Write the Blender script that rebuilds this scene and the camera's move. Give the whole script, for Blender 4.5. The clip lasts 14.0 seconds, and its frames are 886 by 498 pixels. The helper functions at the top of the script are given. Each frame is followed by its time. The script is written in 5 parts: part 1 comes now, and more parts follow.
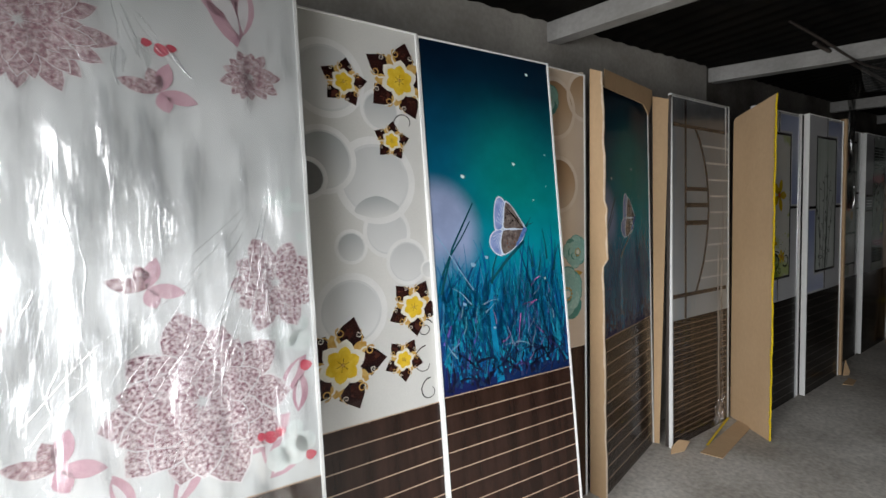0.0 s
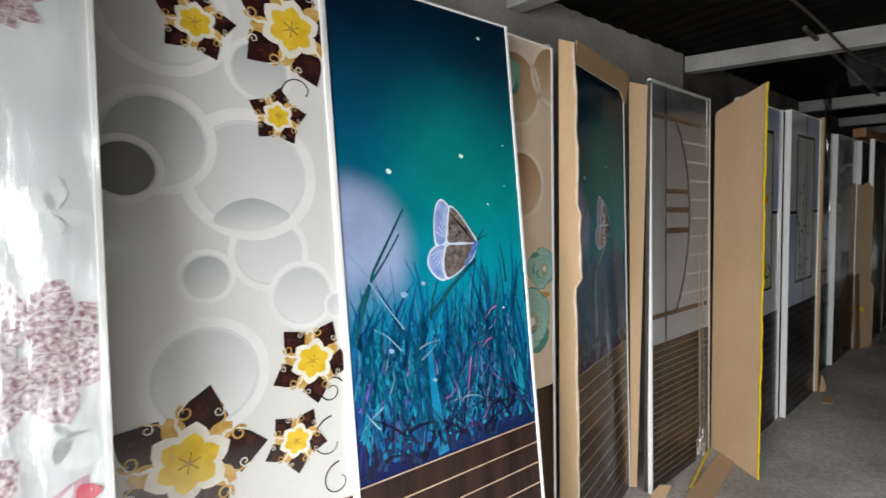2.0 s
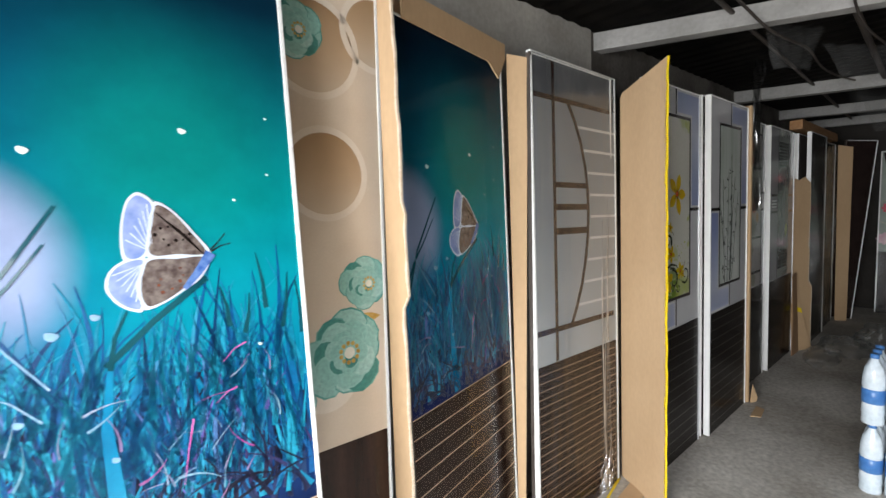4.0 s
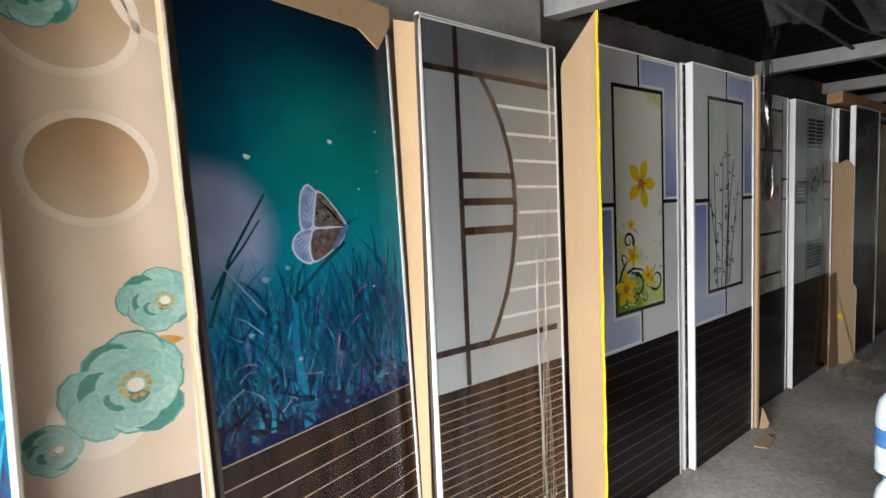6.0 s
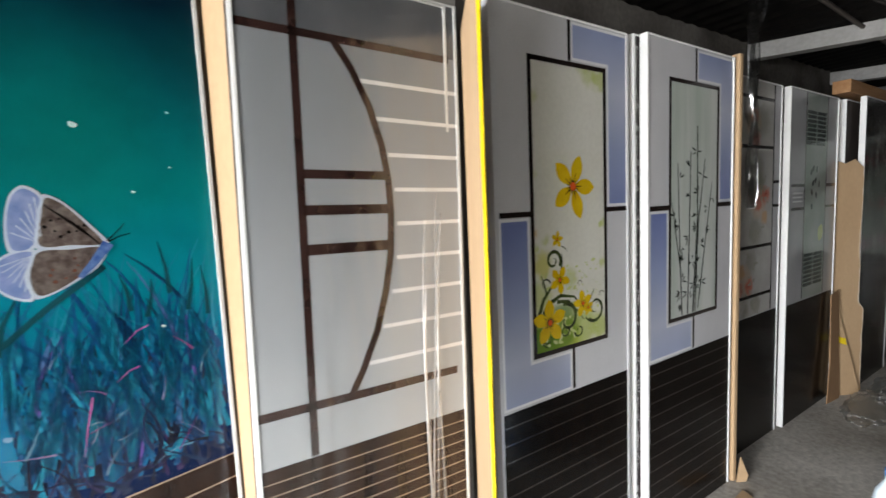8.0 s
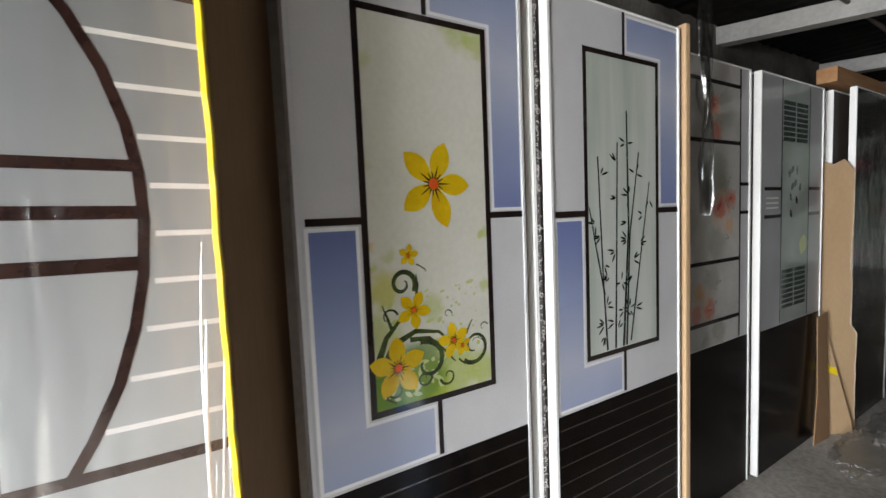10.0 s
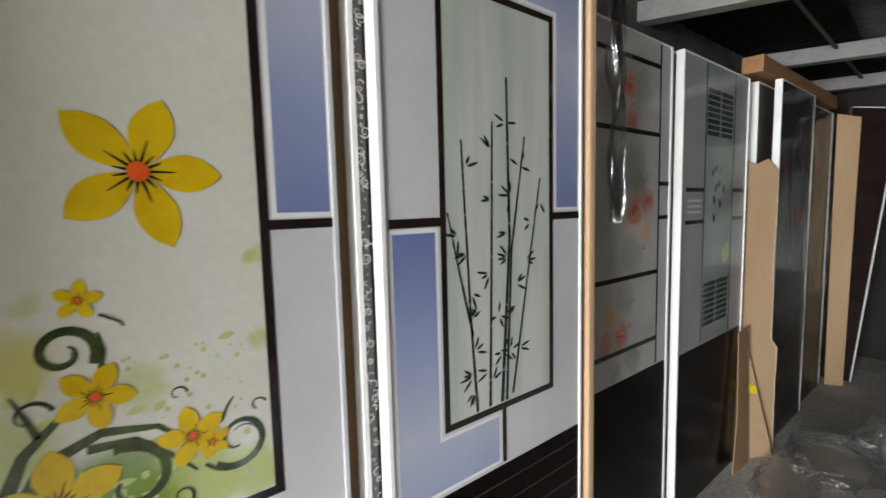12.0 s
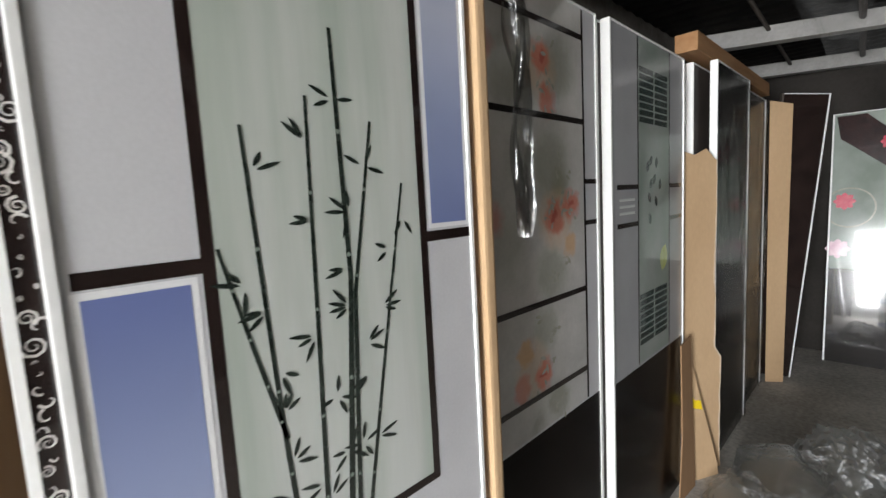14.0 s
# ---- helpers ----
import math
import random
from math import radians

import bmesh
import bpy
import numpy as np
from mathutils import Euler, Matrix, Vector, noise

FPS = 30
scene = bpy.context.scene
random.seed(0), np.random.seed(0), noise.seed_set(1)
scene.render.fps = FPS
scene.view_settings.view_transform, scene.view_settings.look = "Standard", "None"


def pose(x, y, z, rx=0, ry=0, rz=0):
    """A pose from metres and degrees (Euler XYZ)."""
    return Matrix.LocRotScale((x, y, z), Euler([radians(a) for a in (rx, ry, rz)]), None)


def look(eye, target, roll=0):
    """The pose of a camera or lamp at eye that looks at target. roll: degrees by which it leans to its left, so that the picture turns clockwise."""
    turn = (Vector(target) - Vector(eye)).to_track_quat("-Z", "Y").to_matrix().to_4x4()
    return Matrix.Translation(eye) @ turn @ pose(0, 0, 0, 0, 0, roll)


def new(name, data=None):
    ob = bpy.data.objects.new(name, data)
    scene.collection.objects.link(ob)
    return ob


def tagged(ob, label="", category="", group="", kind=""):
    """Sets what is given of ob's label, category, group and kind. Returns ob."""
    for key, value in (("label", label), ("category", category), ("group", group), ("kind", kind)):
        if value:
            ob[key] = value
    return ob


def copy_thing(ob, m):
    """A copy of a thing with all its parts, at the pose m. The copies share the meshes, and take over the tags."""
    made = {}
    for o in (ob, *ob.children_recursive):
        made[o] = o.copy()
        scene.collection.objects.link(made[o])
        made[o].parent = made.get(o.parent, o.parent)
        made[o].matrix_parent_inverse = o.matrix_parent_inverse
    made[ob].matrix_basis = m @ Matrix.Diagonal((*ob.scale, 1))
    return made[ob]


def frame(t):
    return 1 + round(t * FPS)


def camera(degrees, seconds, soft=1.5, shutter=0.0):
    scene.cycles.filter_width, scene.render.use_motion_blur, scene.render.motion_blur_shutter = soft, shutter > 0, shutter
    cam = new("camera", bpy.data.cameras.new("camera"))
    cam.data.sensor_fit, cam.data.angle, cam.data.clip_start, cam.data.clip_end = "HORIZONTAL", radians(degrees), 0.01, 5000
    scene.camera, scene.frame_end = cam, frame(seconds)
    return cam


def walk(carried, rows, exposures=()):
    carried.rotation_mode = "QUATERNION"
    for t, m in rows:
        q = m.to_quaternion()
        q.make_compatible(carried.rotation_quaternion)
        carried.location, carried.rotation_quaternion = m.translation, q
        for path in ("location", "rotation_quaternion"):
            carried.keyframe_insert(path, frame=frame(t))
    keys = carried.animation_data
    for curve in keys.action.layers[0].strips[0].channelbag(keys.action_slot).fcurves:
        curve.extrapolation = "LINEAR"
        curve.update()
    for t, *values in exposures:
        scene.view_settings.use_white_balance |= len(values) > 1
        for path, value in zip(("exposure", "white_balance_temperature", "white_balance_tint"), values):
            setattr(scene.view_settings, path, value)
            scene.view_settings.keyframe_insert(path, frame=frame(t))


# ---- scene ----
cam = camera(88.58, 14.0, shutter=0.4)
# seconds, (x, y, z, rx, ry, rz)
PATH = [
    (0, (-0.001, -1.538, 1.454, 85.863, 2.206, -33.269)),
    (0.5, (0.080, -1.485, 1.461, 85.769, 2.128, -33.264)),
    (1, (0.200, -1.364, 1.467, 85.798, 2.011, -33.396)),
    (1.5, (0.308, -1.238, 1.489, 85.877, 2.035, -33.891)),
    (2, (0.370, -1.197, 1.477, 85.764, 2.008, -37.871)),
    (2.5, (0.450, -1.188, 1.473, 85.484, 2.529, -40.517)),
    (3, (0.636, -1.168, 1.463, 85.329, 3.085, -41.959)),
    (3.2, (0.745, -1.194, 1.454, 85.556, 2.844, -41.612)),
    (5.3, (1.434, -1.272, 1.473, 84.601, 2.734, -39.147)),
    (5.5, (1.525, -1.307, 1.458, 85.138, 3.267, -37.306)),
    (6, (1.725, -1.376, 1.443, 84.972, 3.176, -34.775)),
    (6.5, (1.871, -1.338, 1.430, 84.766, 2.962, -33.983)),
    (7, (2.066, -1.258, 1.450, 84.613, 2.448, -33.263)),
    (7.5, (2.184, -1.238, 1.449, 84.691, 2.446, -33.211)),
    (8, (2.377, -1.278, 1.460, 84.594, 2.483, -33.472)),
    (8.2, (2.451, -1.317, 1.459, 84.520, 2.416, -33.225)),
    (10.3, (3.104, -1.181, 1.426, 85.747, 2.362, -32.644)),
    (10.5, (3.157, -1.169, 1.446, 85.138, 2.282, -32.996)),
    (11, (3.270, -1.169, 1.436, 85.155, 2.271, -32.953)),
    (11.5, (3.404, -1.096, 1.425, 85.006, 2.049, -33.197)),
    (12, (3.564, -0.999, 1.447, 84.600, 1.401, -39.540)),
    (12.5, (3.646, -0.958, 1.455, 84.204, 1.674, -41.296)),
    (13, (3.788, -0.922, 1.477, 83.748, 2.148, -43.582)),
    (13.5, (3.894, -0.903, 1.480, 83.828, 2.470, -44.846)),
    (14, (4.005, -0.853, 1.481, 83.803, 3.024, -45.598)),
]
# the picture brightens and dims a little on the way
EXPOSURES = [(0.0, -0.70), (1.5, -0.38), (3.0, 0.14), (5.5, 0.98), (7.0, 1.14), (8.0, 1.42), (10.5, 1.65), (11.5, 1.70), (12.5, 1.68), (14.0, 1.95)]
walk(cam, [(t, pose(*p)) for t, p in PATH], EXPOSURES)

# ---- world and light ----
world = bpy.data.worlds.new("sky")
scene.world = world
world.use_nodes = True
wn = world.node_tree.nodes
sky = wn.new("ShaderNodeTexSky")
sky.sky_type = "NISHITA"
sky.sun_disc = False
sky.sun_elevation, sky.sun_rotation = radians(48), radians(250)
wn["Background"].inputs["Strength"].default_value = 0.06
world.node_tree.links.new(sky.outputs[0], wn["Background"].inputs["Color"])
sun = new("sun", bpy.data.lights.new("sun", "SUN"))
sun.data.energy, sun.data.angle, sun.data.color = 1.2, radians(12), (1.0, 0.95, 0.88)
sun.matrix_world = look((-6, -9, 9), (0, 0, 0))


def opening_light(name, eye, target, w, h, watts, color, spread=145):
    ob = new(name, bpy.data.lights.new(name, "AREA"))
    ob.data.shape, ob.data.size, ob.data.size_y = "RECTANGLE", w, h
    ob.data.energy, ob.data.color = watts, color
    ob.data.spread = radians(spread)
    ob.matrix_world = look(eye, target)
    return ob


WEST, EAST, SOUTH, NORTH, CEIL = -1.4, 9.0, -3.8, 0.2, 2.45
opening_light("daylight_west", (WEST - 0.05, -1.5, 1.15), (1.6, -1.3, -0.8), 1.8, 2.1, 195, (0.955, 0.97, 1.0))
opening_light("daylight_south", (-0.15, SOUTH - 0.05, 1.6), (0.15, SOUTH + 0.6, 0.6), 2.1, 1.2, 85, (0.955, 0.97, 1.0), 105)


# ---- materials ----
def nodes_of(m):
    m.use_nodes = True
    nt = m.node_tree
    return nt, nt.nodes, nt.links, nt.nodes["Principled BSDF"]


def mix_color(nt, a, b, fac, mode="MIX"):
    n = nt.nodes.new("ShaderNodeMix")
    n.data_type, n.blend_type = "RGBA", mode
    for sock, v in ((n.inputs[6], a), (n.inputs[7], b), (n.inputs[0], fac)):
        if hasattr(v, "links"):
            nt.links.new(v, sock)
        else:
            sock.default_value = v if not isinstance(v, tuple) else (*v[:3], 1)
    return n.outputs[2]


def noise_of(nt, scale, detail=4.0, stretch=(1, 1, 1), rough=0.55):
    tc = nt.nodes.new("ShaderNodeTexCoord")
    mp = nt.nodes.new("ShaderNodeMapping")
    mp.inputs["Scale"].default_value = stretch
    n = nt.nodes.new("ShaderNodeTexNoise")
    n.inputs["Scale"].default_value, n.inputs["Detail"].default_value = scale, detail
    n.inputs["Roughness"].default_value = rough
    nt.links.new(tc.outputs["Object"], mp.inputs["Vector"])
    nt.links.new(mp.outputs["Vector"], n.inputs["Vector"])
    return n.outputs["Fac"]


def ramp(nt, fac, stops):
    r = nt.nodes.new("ShaderNodeValToRGB")
    el = r.color_ramp.elements
    while len(el) < len(stops):
        el.new(0.5)
    for e, (p, c) in zip(el, stops):
        e.position, e.color = p, (*c, 1)
    nt.links.new(fac, r.inputs["Fac"])
    return r.outputs["Color"]


def bump(nt, height, bsdf, strength=0.2, dist=0.01):
    b = nt.nodes.new("ShaderNodeBump")
    b.inputs["Strength"].default_value, b.inputs["Distance"].default_value = strength, dist
    nt.links.new(height, b.inputs["Height"])
    nt.links.new(b.outputs["Normal"], bsdf.inputs["Normal"])


def surface(name, a, b, scale=6.0, rough=0.5, fine=60.0, bumps=0.1, stretch=(1, 1, 1), metal=0.0, coat=0.0, spread=0.15):
    """Two tones in large patches, a fine grain over them and a little relief."""
    m = bpy.data.materials.new(name)
    nt, nn, ln, bs = nodes_of(m)
    big, small = noise_of(nt, scale, 5, stretch), noise_of(nt, fine, 3, stretch)
    col = ramp(nt, big, [(0.35, a), (0.65, b)])
    col = mix_color(nt, col, ramp(nt, small, [(0.3, (1 - spread,) * 3), (0.7, (1.0,) * 3)]), 1.0, "MULTIPLY")
    ln.new(col, bs.inputs["Base Color"])
    bs.inputs["Roughness"].default_value, bs.inputs["Metallic"].default_value = rough, metal
    bs.inputs["Coat Weight"].default_value, bs.inputs["Coat Roughness"].default_value = coat, 0.05
    bs.inputs["Specular IOR Level"].default_value = 0.35
    if bumps:
        bump(nt, small, bs, bumps, 0.004)
    return m


def ink(name, a, b=None, scale=9.0, rough=0.2, fine=160.0):
    """Printed laminate: two tones, a faint grain, a glossy skin."""
    b = b or tuple(min(1, c * 1.25 + 0.004) for c in a)
    return surface(name, a, b, scale, rough, fine, 0.0, coat=0.9, spread=0.06)


def island_ink(name, stops, rough=0.3):
    m = bpy.data.materials.new(name)
    nt, nn, ln, bs = nodes_of(m)
    g = nn.new("ShaderNodeNewGeometry")
    r = ramp(nt, g.outputs["Random Per Island"], stops)
    n = noise_of(nt, 90, 3)
    ln.new(mix_color(nt, r, ramp(nt, n, [(0.3, (0.72,) * 3), (0.7, (1,) * 3)]), 1.0, "MULTIPLY"), bs.inputs["Base Color"])
    bs.inputs["Roughness"].default_value = rough
    bs.inputs["Coat Weight"].default_value = 0.08
    return m


def axis_of(nt, axis):
    tc = nt.nodes.new("ShaderNodeTexCoord")
    s = nt.nodes.new("ShaderNodeSeparateXYZ")
    nt.links.new(tc.outputs["Object"], s.inputs[0])
    return s.outputs[axis]


def spread_of(nt, value, lo, hi):
    n = nt.nodes.new("ShaderNodeMapRange")
    n.interpolation_type = "SMOOTHSTEP"
    n.inputs["From Min"].default_value, n.inputs["From Max"].default_value = lo, hi
    nt.links.new(value, n.inputs["Value"])
    return n.outputs["Result"]


def blob_of(nt, center, radius, soft):
    """1 inside a disc of the print, 0 outside, with a soft rim."""
    tc = nt.nodes.new("ShaderNodeTexCoord")
    d = nt.nodes.new("ShaderNodeVectorMath")
    d.operation = "DISTANCE"
    d.inputs[1].default_value = (center[0], 0, center[1])
    nt.links.new(tc.outputs["Object"], d.inputs[0])
    return spread_of(nt, d.outputs["Value"], radius + soft, radius)


def night_print(name):
    """Night meadow print: navy above, teal glow, blue haze of grass below, a pale moon blur."""
    m = bpy.data.materials.new(name)
    nt, nn, ln, bs = nodes_of(m)
    z = axis_of(nt, 2)
    n = noise_of(nt, 2.2, 3)
    add = nn.new("ShaderNodeMath")
    add.operation = "MULTIPLY_ADD"
    add.inputs[1].default_value = 0.16
    ln.new(n, add.inputs[0])
    ln.new(z, add.inputs[2])
    t = spread_of(nt, add.outputs[0], 0.8, 2.25)
    nn[t.node.name].interpolation_type = "LINEAR"
    right = ramp(nt, t, [(0.0, (0.004, 0.006, 0.03)), (0.12, (0.010, 0.035, 0.13)), (0.26, (0.003, 0.14, 0.30)), (0.40, (0.002, 0.29, 0.38)),
                         (0.56, (0.001, 0.25, 0.265)), (0.72, (0.002, 0.115, 0.145)), (0.87, (0.002, 0.022, 0.045)), (1.0, (0.002, 0.006, 0.016))])
    left = ramp(nt, t, [(0.0, (0.008, 0.006, 0.03)), (0.14, (0.016, 0.03, 0.15)), (0.3, (0.006, 0.11, 0.30)), (0.45, (0.004, 0.15, 0.29)),
                        (0.6, (0.002, 0.12, 0.21)), (0.76, (0.002, 0.05, 0.105)), (0.9, (0.002, 0.014, 0.034)), (1.0, (0.002, 0.006, 0.016))])
    col = mix_color(nt, left, right, spread_of(nt, axis_of(nt, 0), 0.02, 0.40))
    col = mix_color(nt, col, (0.003, 0.23, 0.20), blob_mul(nt, blob_of(nt, (0.40, 1.64), 0.02, 0.30), 0.7))
    moon = blob_mul(nt, blob_of(nt, (0.02, 1.40), 0.13, 0.10), 0.85)
    col = mix_color(nt, col, (0.33, 0.38, 0.58), moon)
    col = mix_color(nt, col, (0.02, 0.20, 0.34), blob_mul(nt, blob_of(nt, (0.06, 1.20), 0.05, 0.12), 0.7))
    mottle = noise_of(nt, 9, 4)
    col = mix_color(nt, col, ramp(nt, mottle, [(0.35, (0.84,) * 3), (0.65, (1.0,) * 3)]), 1.0, "MULTIPLY")
    ln.new(col, bs.inputs["Base Color"])
    bs.inputs["Roughness"].default_value, bs.inputs["Coat Weight"].default_value, bs.inputs["Coat Roughness"].default_value = 0.35, 0.05, 0.05
    bs.inputs["Specular IOR Level"].default_value = 0.06
    return m


def wash_print(name, a, b, blobs, warp=0.05, scale=3.0, rough=0.2):
    """A watercolour print: soft ragged spots ((u, v), radius, softness, colour, strength) on a two-tone ground."""
    m = bpy.data.materials.new(name)
    nt, nn, ln, bs = nodes_of(m)
    tc, nz = nn.new("ShaderNodeTexCoord"), nn.new("ShaderNodeTexNoise")
    nz.inputs["Scale"].default_value, nz.inputs["Detail"].default_value = 22, 4
    sub, mad = nn.new("ShaderNodeVectorMath"), nn.new("ShaderNodeVectorMath")
    sub.operation, mad.operation = "SUBTRACT", "MULTIPLY_ADD"
    sub.inputs[1].default_value = (0.5, 0.5, 0.5)
    mad.inputs[1].default_value = (warp, 0, warp)
    ln.new(tc.outputs["Object"], nz.inputs["Vector"])
    ln.new(nz.outputs["Color"], sub.inputs[0])
    ln.new(sub.outputs[0], mad.inputs[0])
    ln.new(tc.outputs["Object"], mad.inputs[2])
    col = ramp(nt, noise_of(nt, scale, 4), [(0.35, a), (0.65, b)])
    for (u, v), r, soft, c, k in blobs:
        d = nn.new("ShaderNodeVectorMath")
        d.operation = "DISTANCE"
        d.inputs[1].default_value = (u, 0, v)
        ln.new(mad.outputs[0], d.inputs[0])
        col = mix_color(nt, col, c, blob_mul(nt, spread_of(nt, d.outputs["Value"], r + soft, r), k))
    fine = noise_of(nt, 60, 3)
    col = mix_color(nt, col, ramp(nt, fine, [(0.3, (0.93,) * 3), (0.7, (1.0,) * 3)]), 1.0, "MULTIPLY")
    ln.new(col, bs.inputs["Base Color"])
    bs.inputs["Roughness"].default_value, bs.inputs["Coat Weight"].default_value = rough, 0.9
    bs.inputs["Specular IOR Level"].default_value = 0.35
    return m


def blob_mul(nt, fac, k):
    n = nt.nodes.new("ShaderNodeMath")
    n.operation = "MULTIPLY"
    n.inputs[1].default_value = k
    nt.links.new(fac, n.inputs[0])
    return n.outputs[0]


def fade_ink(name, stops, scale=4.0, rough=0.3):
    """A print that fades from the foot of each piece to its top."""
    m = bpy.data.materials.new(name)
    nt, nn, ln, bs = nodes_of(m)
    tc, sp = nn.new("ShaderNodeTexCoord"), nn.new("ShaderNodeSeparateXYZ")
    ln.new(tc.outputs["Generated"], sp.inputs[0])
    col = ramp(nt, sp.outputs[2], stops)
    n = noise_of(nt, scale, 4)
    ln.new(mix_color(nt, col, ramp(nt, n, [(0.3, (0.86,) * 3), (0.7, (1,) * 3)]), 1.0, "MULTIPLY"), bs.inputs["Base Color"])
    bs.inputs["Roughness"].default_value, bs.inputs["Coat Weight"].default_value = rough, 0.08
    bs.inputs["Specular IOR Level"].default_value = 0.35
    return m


def film_material(name, base, wrinkle, stretch, rough=0.22, relief=0.9, slant=0.3):
    """Clear packing film: see-through, with creases that catch the light."""
    m = bpy.data.materials.new(name)
    m.use_nodes = True
    nt = m.node_tree
    nt.nodes.remove(nt.nodes["Principled BSDF"])
    out = nt.nodes["Material Output"]
    tr, gl, mx = nt.nodes.new("ShaderNodeBsdfTransparent"), nt.nodes.new("ShaderNodeBsdfGlossy"), nt.nodes.new("ShaderNodeMixShader")
    tr.inputs["Color"].default_value = (0.97, 0.975, 0.97, 1)
    gl.inputs["Roughness"].default_value = rough
    n = noise_of(nt, wrinkle, 5, stretch, 0.6)
    crease = ramp(nt, n, [(0.52, (base,) * 3), (0.66, (base * 3.2,) * 3)])
    b = nt.nodes.new("ShaderNodeBump")
    b.inputs["Strength"].default_value, b.inputs["Distance"].default_value = relief, 0.02
    nt.links.new(n, b.inputs["Height"])
    nt.links.new(b.outputs["Normal"], gl.inputs["Normal"])
    fr, ma = nt.nodes.new("ShaderNodeFresnel"), nt.nodes.new("ShaderNodeMath")
    fr.inputs["IOR"].default_value = 1.5
    ma.operation, ma.use_clamp = "MULTIPLY_ADD", True
    ma.inputs[1].default_value = slant
    nt.links.new(fr.outputs[0], ma.inputs[0])
    nt.links.new(crease, ma.inputs[2])
    nt.links.new(ma.outputs[0], mx.inputs["Fac"])
    nt.links.new(tr.outputs[0], mx.inputs[1])
    nt.links.new(gl.outputs[0], mx.inputs[2])
    nt.links.new(mx.outputs[0], out.inputs["Surface"])
    return m


# near-black wall colour stands in for shade and cuts the bounce
M_DIMWALL = surface("plaster_dimmed", (0.020, 0.018, 0.016), (0.040, 0.036, 0.032), 1.5, 0.9, 40, 0.35)
# darker copy of the limewash; far-end shade is painted into it
M_SHADEWALL = surface("plaster_in_shade", (0.07, 0.06, 0.05), (0.17, 0.155, 0.135), 2.2, 0.9, 40, 0.35, spread=0.3)
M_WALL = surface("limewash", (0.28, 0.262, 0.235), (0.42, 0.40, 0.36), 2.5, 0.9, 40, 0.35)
# roof sheet colour lowered: the gloom under the ceiling is painted in
M_CEIL = surface("shade_dark_sheet", (0.005, 0.004, 0.0035), (0.018, 0.015, 0.012), 1.2, 0.75, 30, 0.3, (1, 6, 1), spread=0.4)
M_FLOOR = surface("dusty_concrete", (0.38, 0.345, 0.295), (0.62, 0.585, 0.525), 1.6, 0.85, 38, 0.5, spread=0.35)
M_BEAM = surface("white_painted_timber", (0.24, 0.235, 0.22), (0.38, 0.37, 0.355), 3, 0.6, 50, 0.2)
M_PVC = surface("white_pvc", (0.78, 0.78, 0.76), (0.84, 0.84, 0.82), 4, 0.35, 80, 0.03, spread=0.05)
M_CARD = surface("cardboard", (0.44, 0.295, 0.165), (0.50, 0.345, 0.20), 2.5, 0.85, 60, 0.15, (1, 1, 0.5), spread=0.08)
M_CARD_IN = surface("brown_cardboard", (0.26, 0.15, 0.075), (0.31, 0.185, 0.095), 2.5, 0.85, 70, 0.2, (1, 1, 0.15), spread=0.12)
M_TAPE = surface("yellow_tape", (0.75, 0.52, 0.01), (0.85, 0.62, 0.02), 14, 0.35, 60, 0.3)
M_WOOD = surface("raw_timber", (0.30, 0.15, 0.06), (0.40, 0.22, 0.10), 3, 0.7, 60, 0.3, (1, 8, 8))
M_BACK = surface("board_back", (0.05, 0.04, 0.035), (0.08, 0.065, 0.055), 4, 0.6, 50, 0.1)
M_DARK = surface("dark_walnut_laminate", (0.003, 0.002, 0.0017), (0.008, 0.005, 0.004), 3, 0.22, 90, 0.03, (6, 6, 0.6), coat=0.05, spread=0.3)
M_BROWN = surface("brown_walnut_laminate", (0.020, 0.009, 0.006), (0.042, 0.020, 0.014), 3, 0.22, 90, 0.03, (6, 6, 0.6), coat=0.05, spread=0.3)
M_LINE = ink("cream_line", (0.42, 0.30, 0.21))
M_DIMLINE = ink("dim_line", (0.03, 0.022, 0.018))
M_BAR = ink("dark_bar", (0.014, 0.009, 0.008), (0.024, 0.015, 0.013))
M_ARCBAR = ink("brown_bar", (0.03, 0.014, 0.012), (0.05, 0.024, 0.02))
M_WHITEINK = ink("white_ink", (0.80, 0.80, 0.80), (0.86, 0.86, 0.86))
M_GREYWHITE = ink("cool_white_print", (0.56, 0.56, 0.575), (0.63, 0.63, 0.64), 3)
M_NIGHT = night_print("night_meadow_print")
M_FILM = film_material("packing_film", 0.13, 5.0, (2.6, 1, 0.45), 0.24, 0.75)
M_FILM_TAUT = film_material("taut_film", 0.008, 2.5, (2.0, 1, 0.3), 0.06, 0.04, 0.18)
M_FILM_DIM = film_material("dusty_film", 0.05, 5.0, (2.6, 1, 0.35), 0.2)
M_FILM_THIN = film_material("thin_film", 0.03, 3.0, (5.0, 1, 0.25), 0.15, 0.25, 0.4)
M_FILM_LOOSE = film_material("loose_film", 0.07, 3.0, (1, 1, 0.7), 0.42, 0.2)
M_FILM_HUNG = surface("milky_film", (0.40, 0.40, 0.38), (0.60, 0.60, 0.58), 8, 0.22, 30, 0.6, (1, 1, 0.4))
M_FILM_HUNG.node_tree.nodes["Principled BSDF"].inputs["Alpha"].default_value = 0.06

for m_ in (M_CEIL, M_DIMWALL, M_DARK):
    m_.node_tree.nodes["Principled BSDF"].inputs["Specular IOR Level"].default_value = 0.15


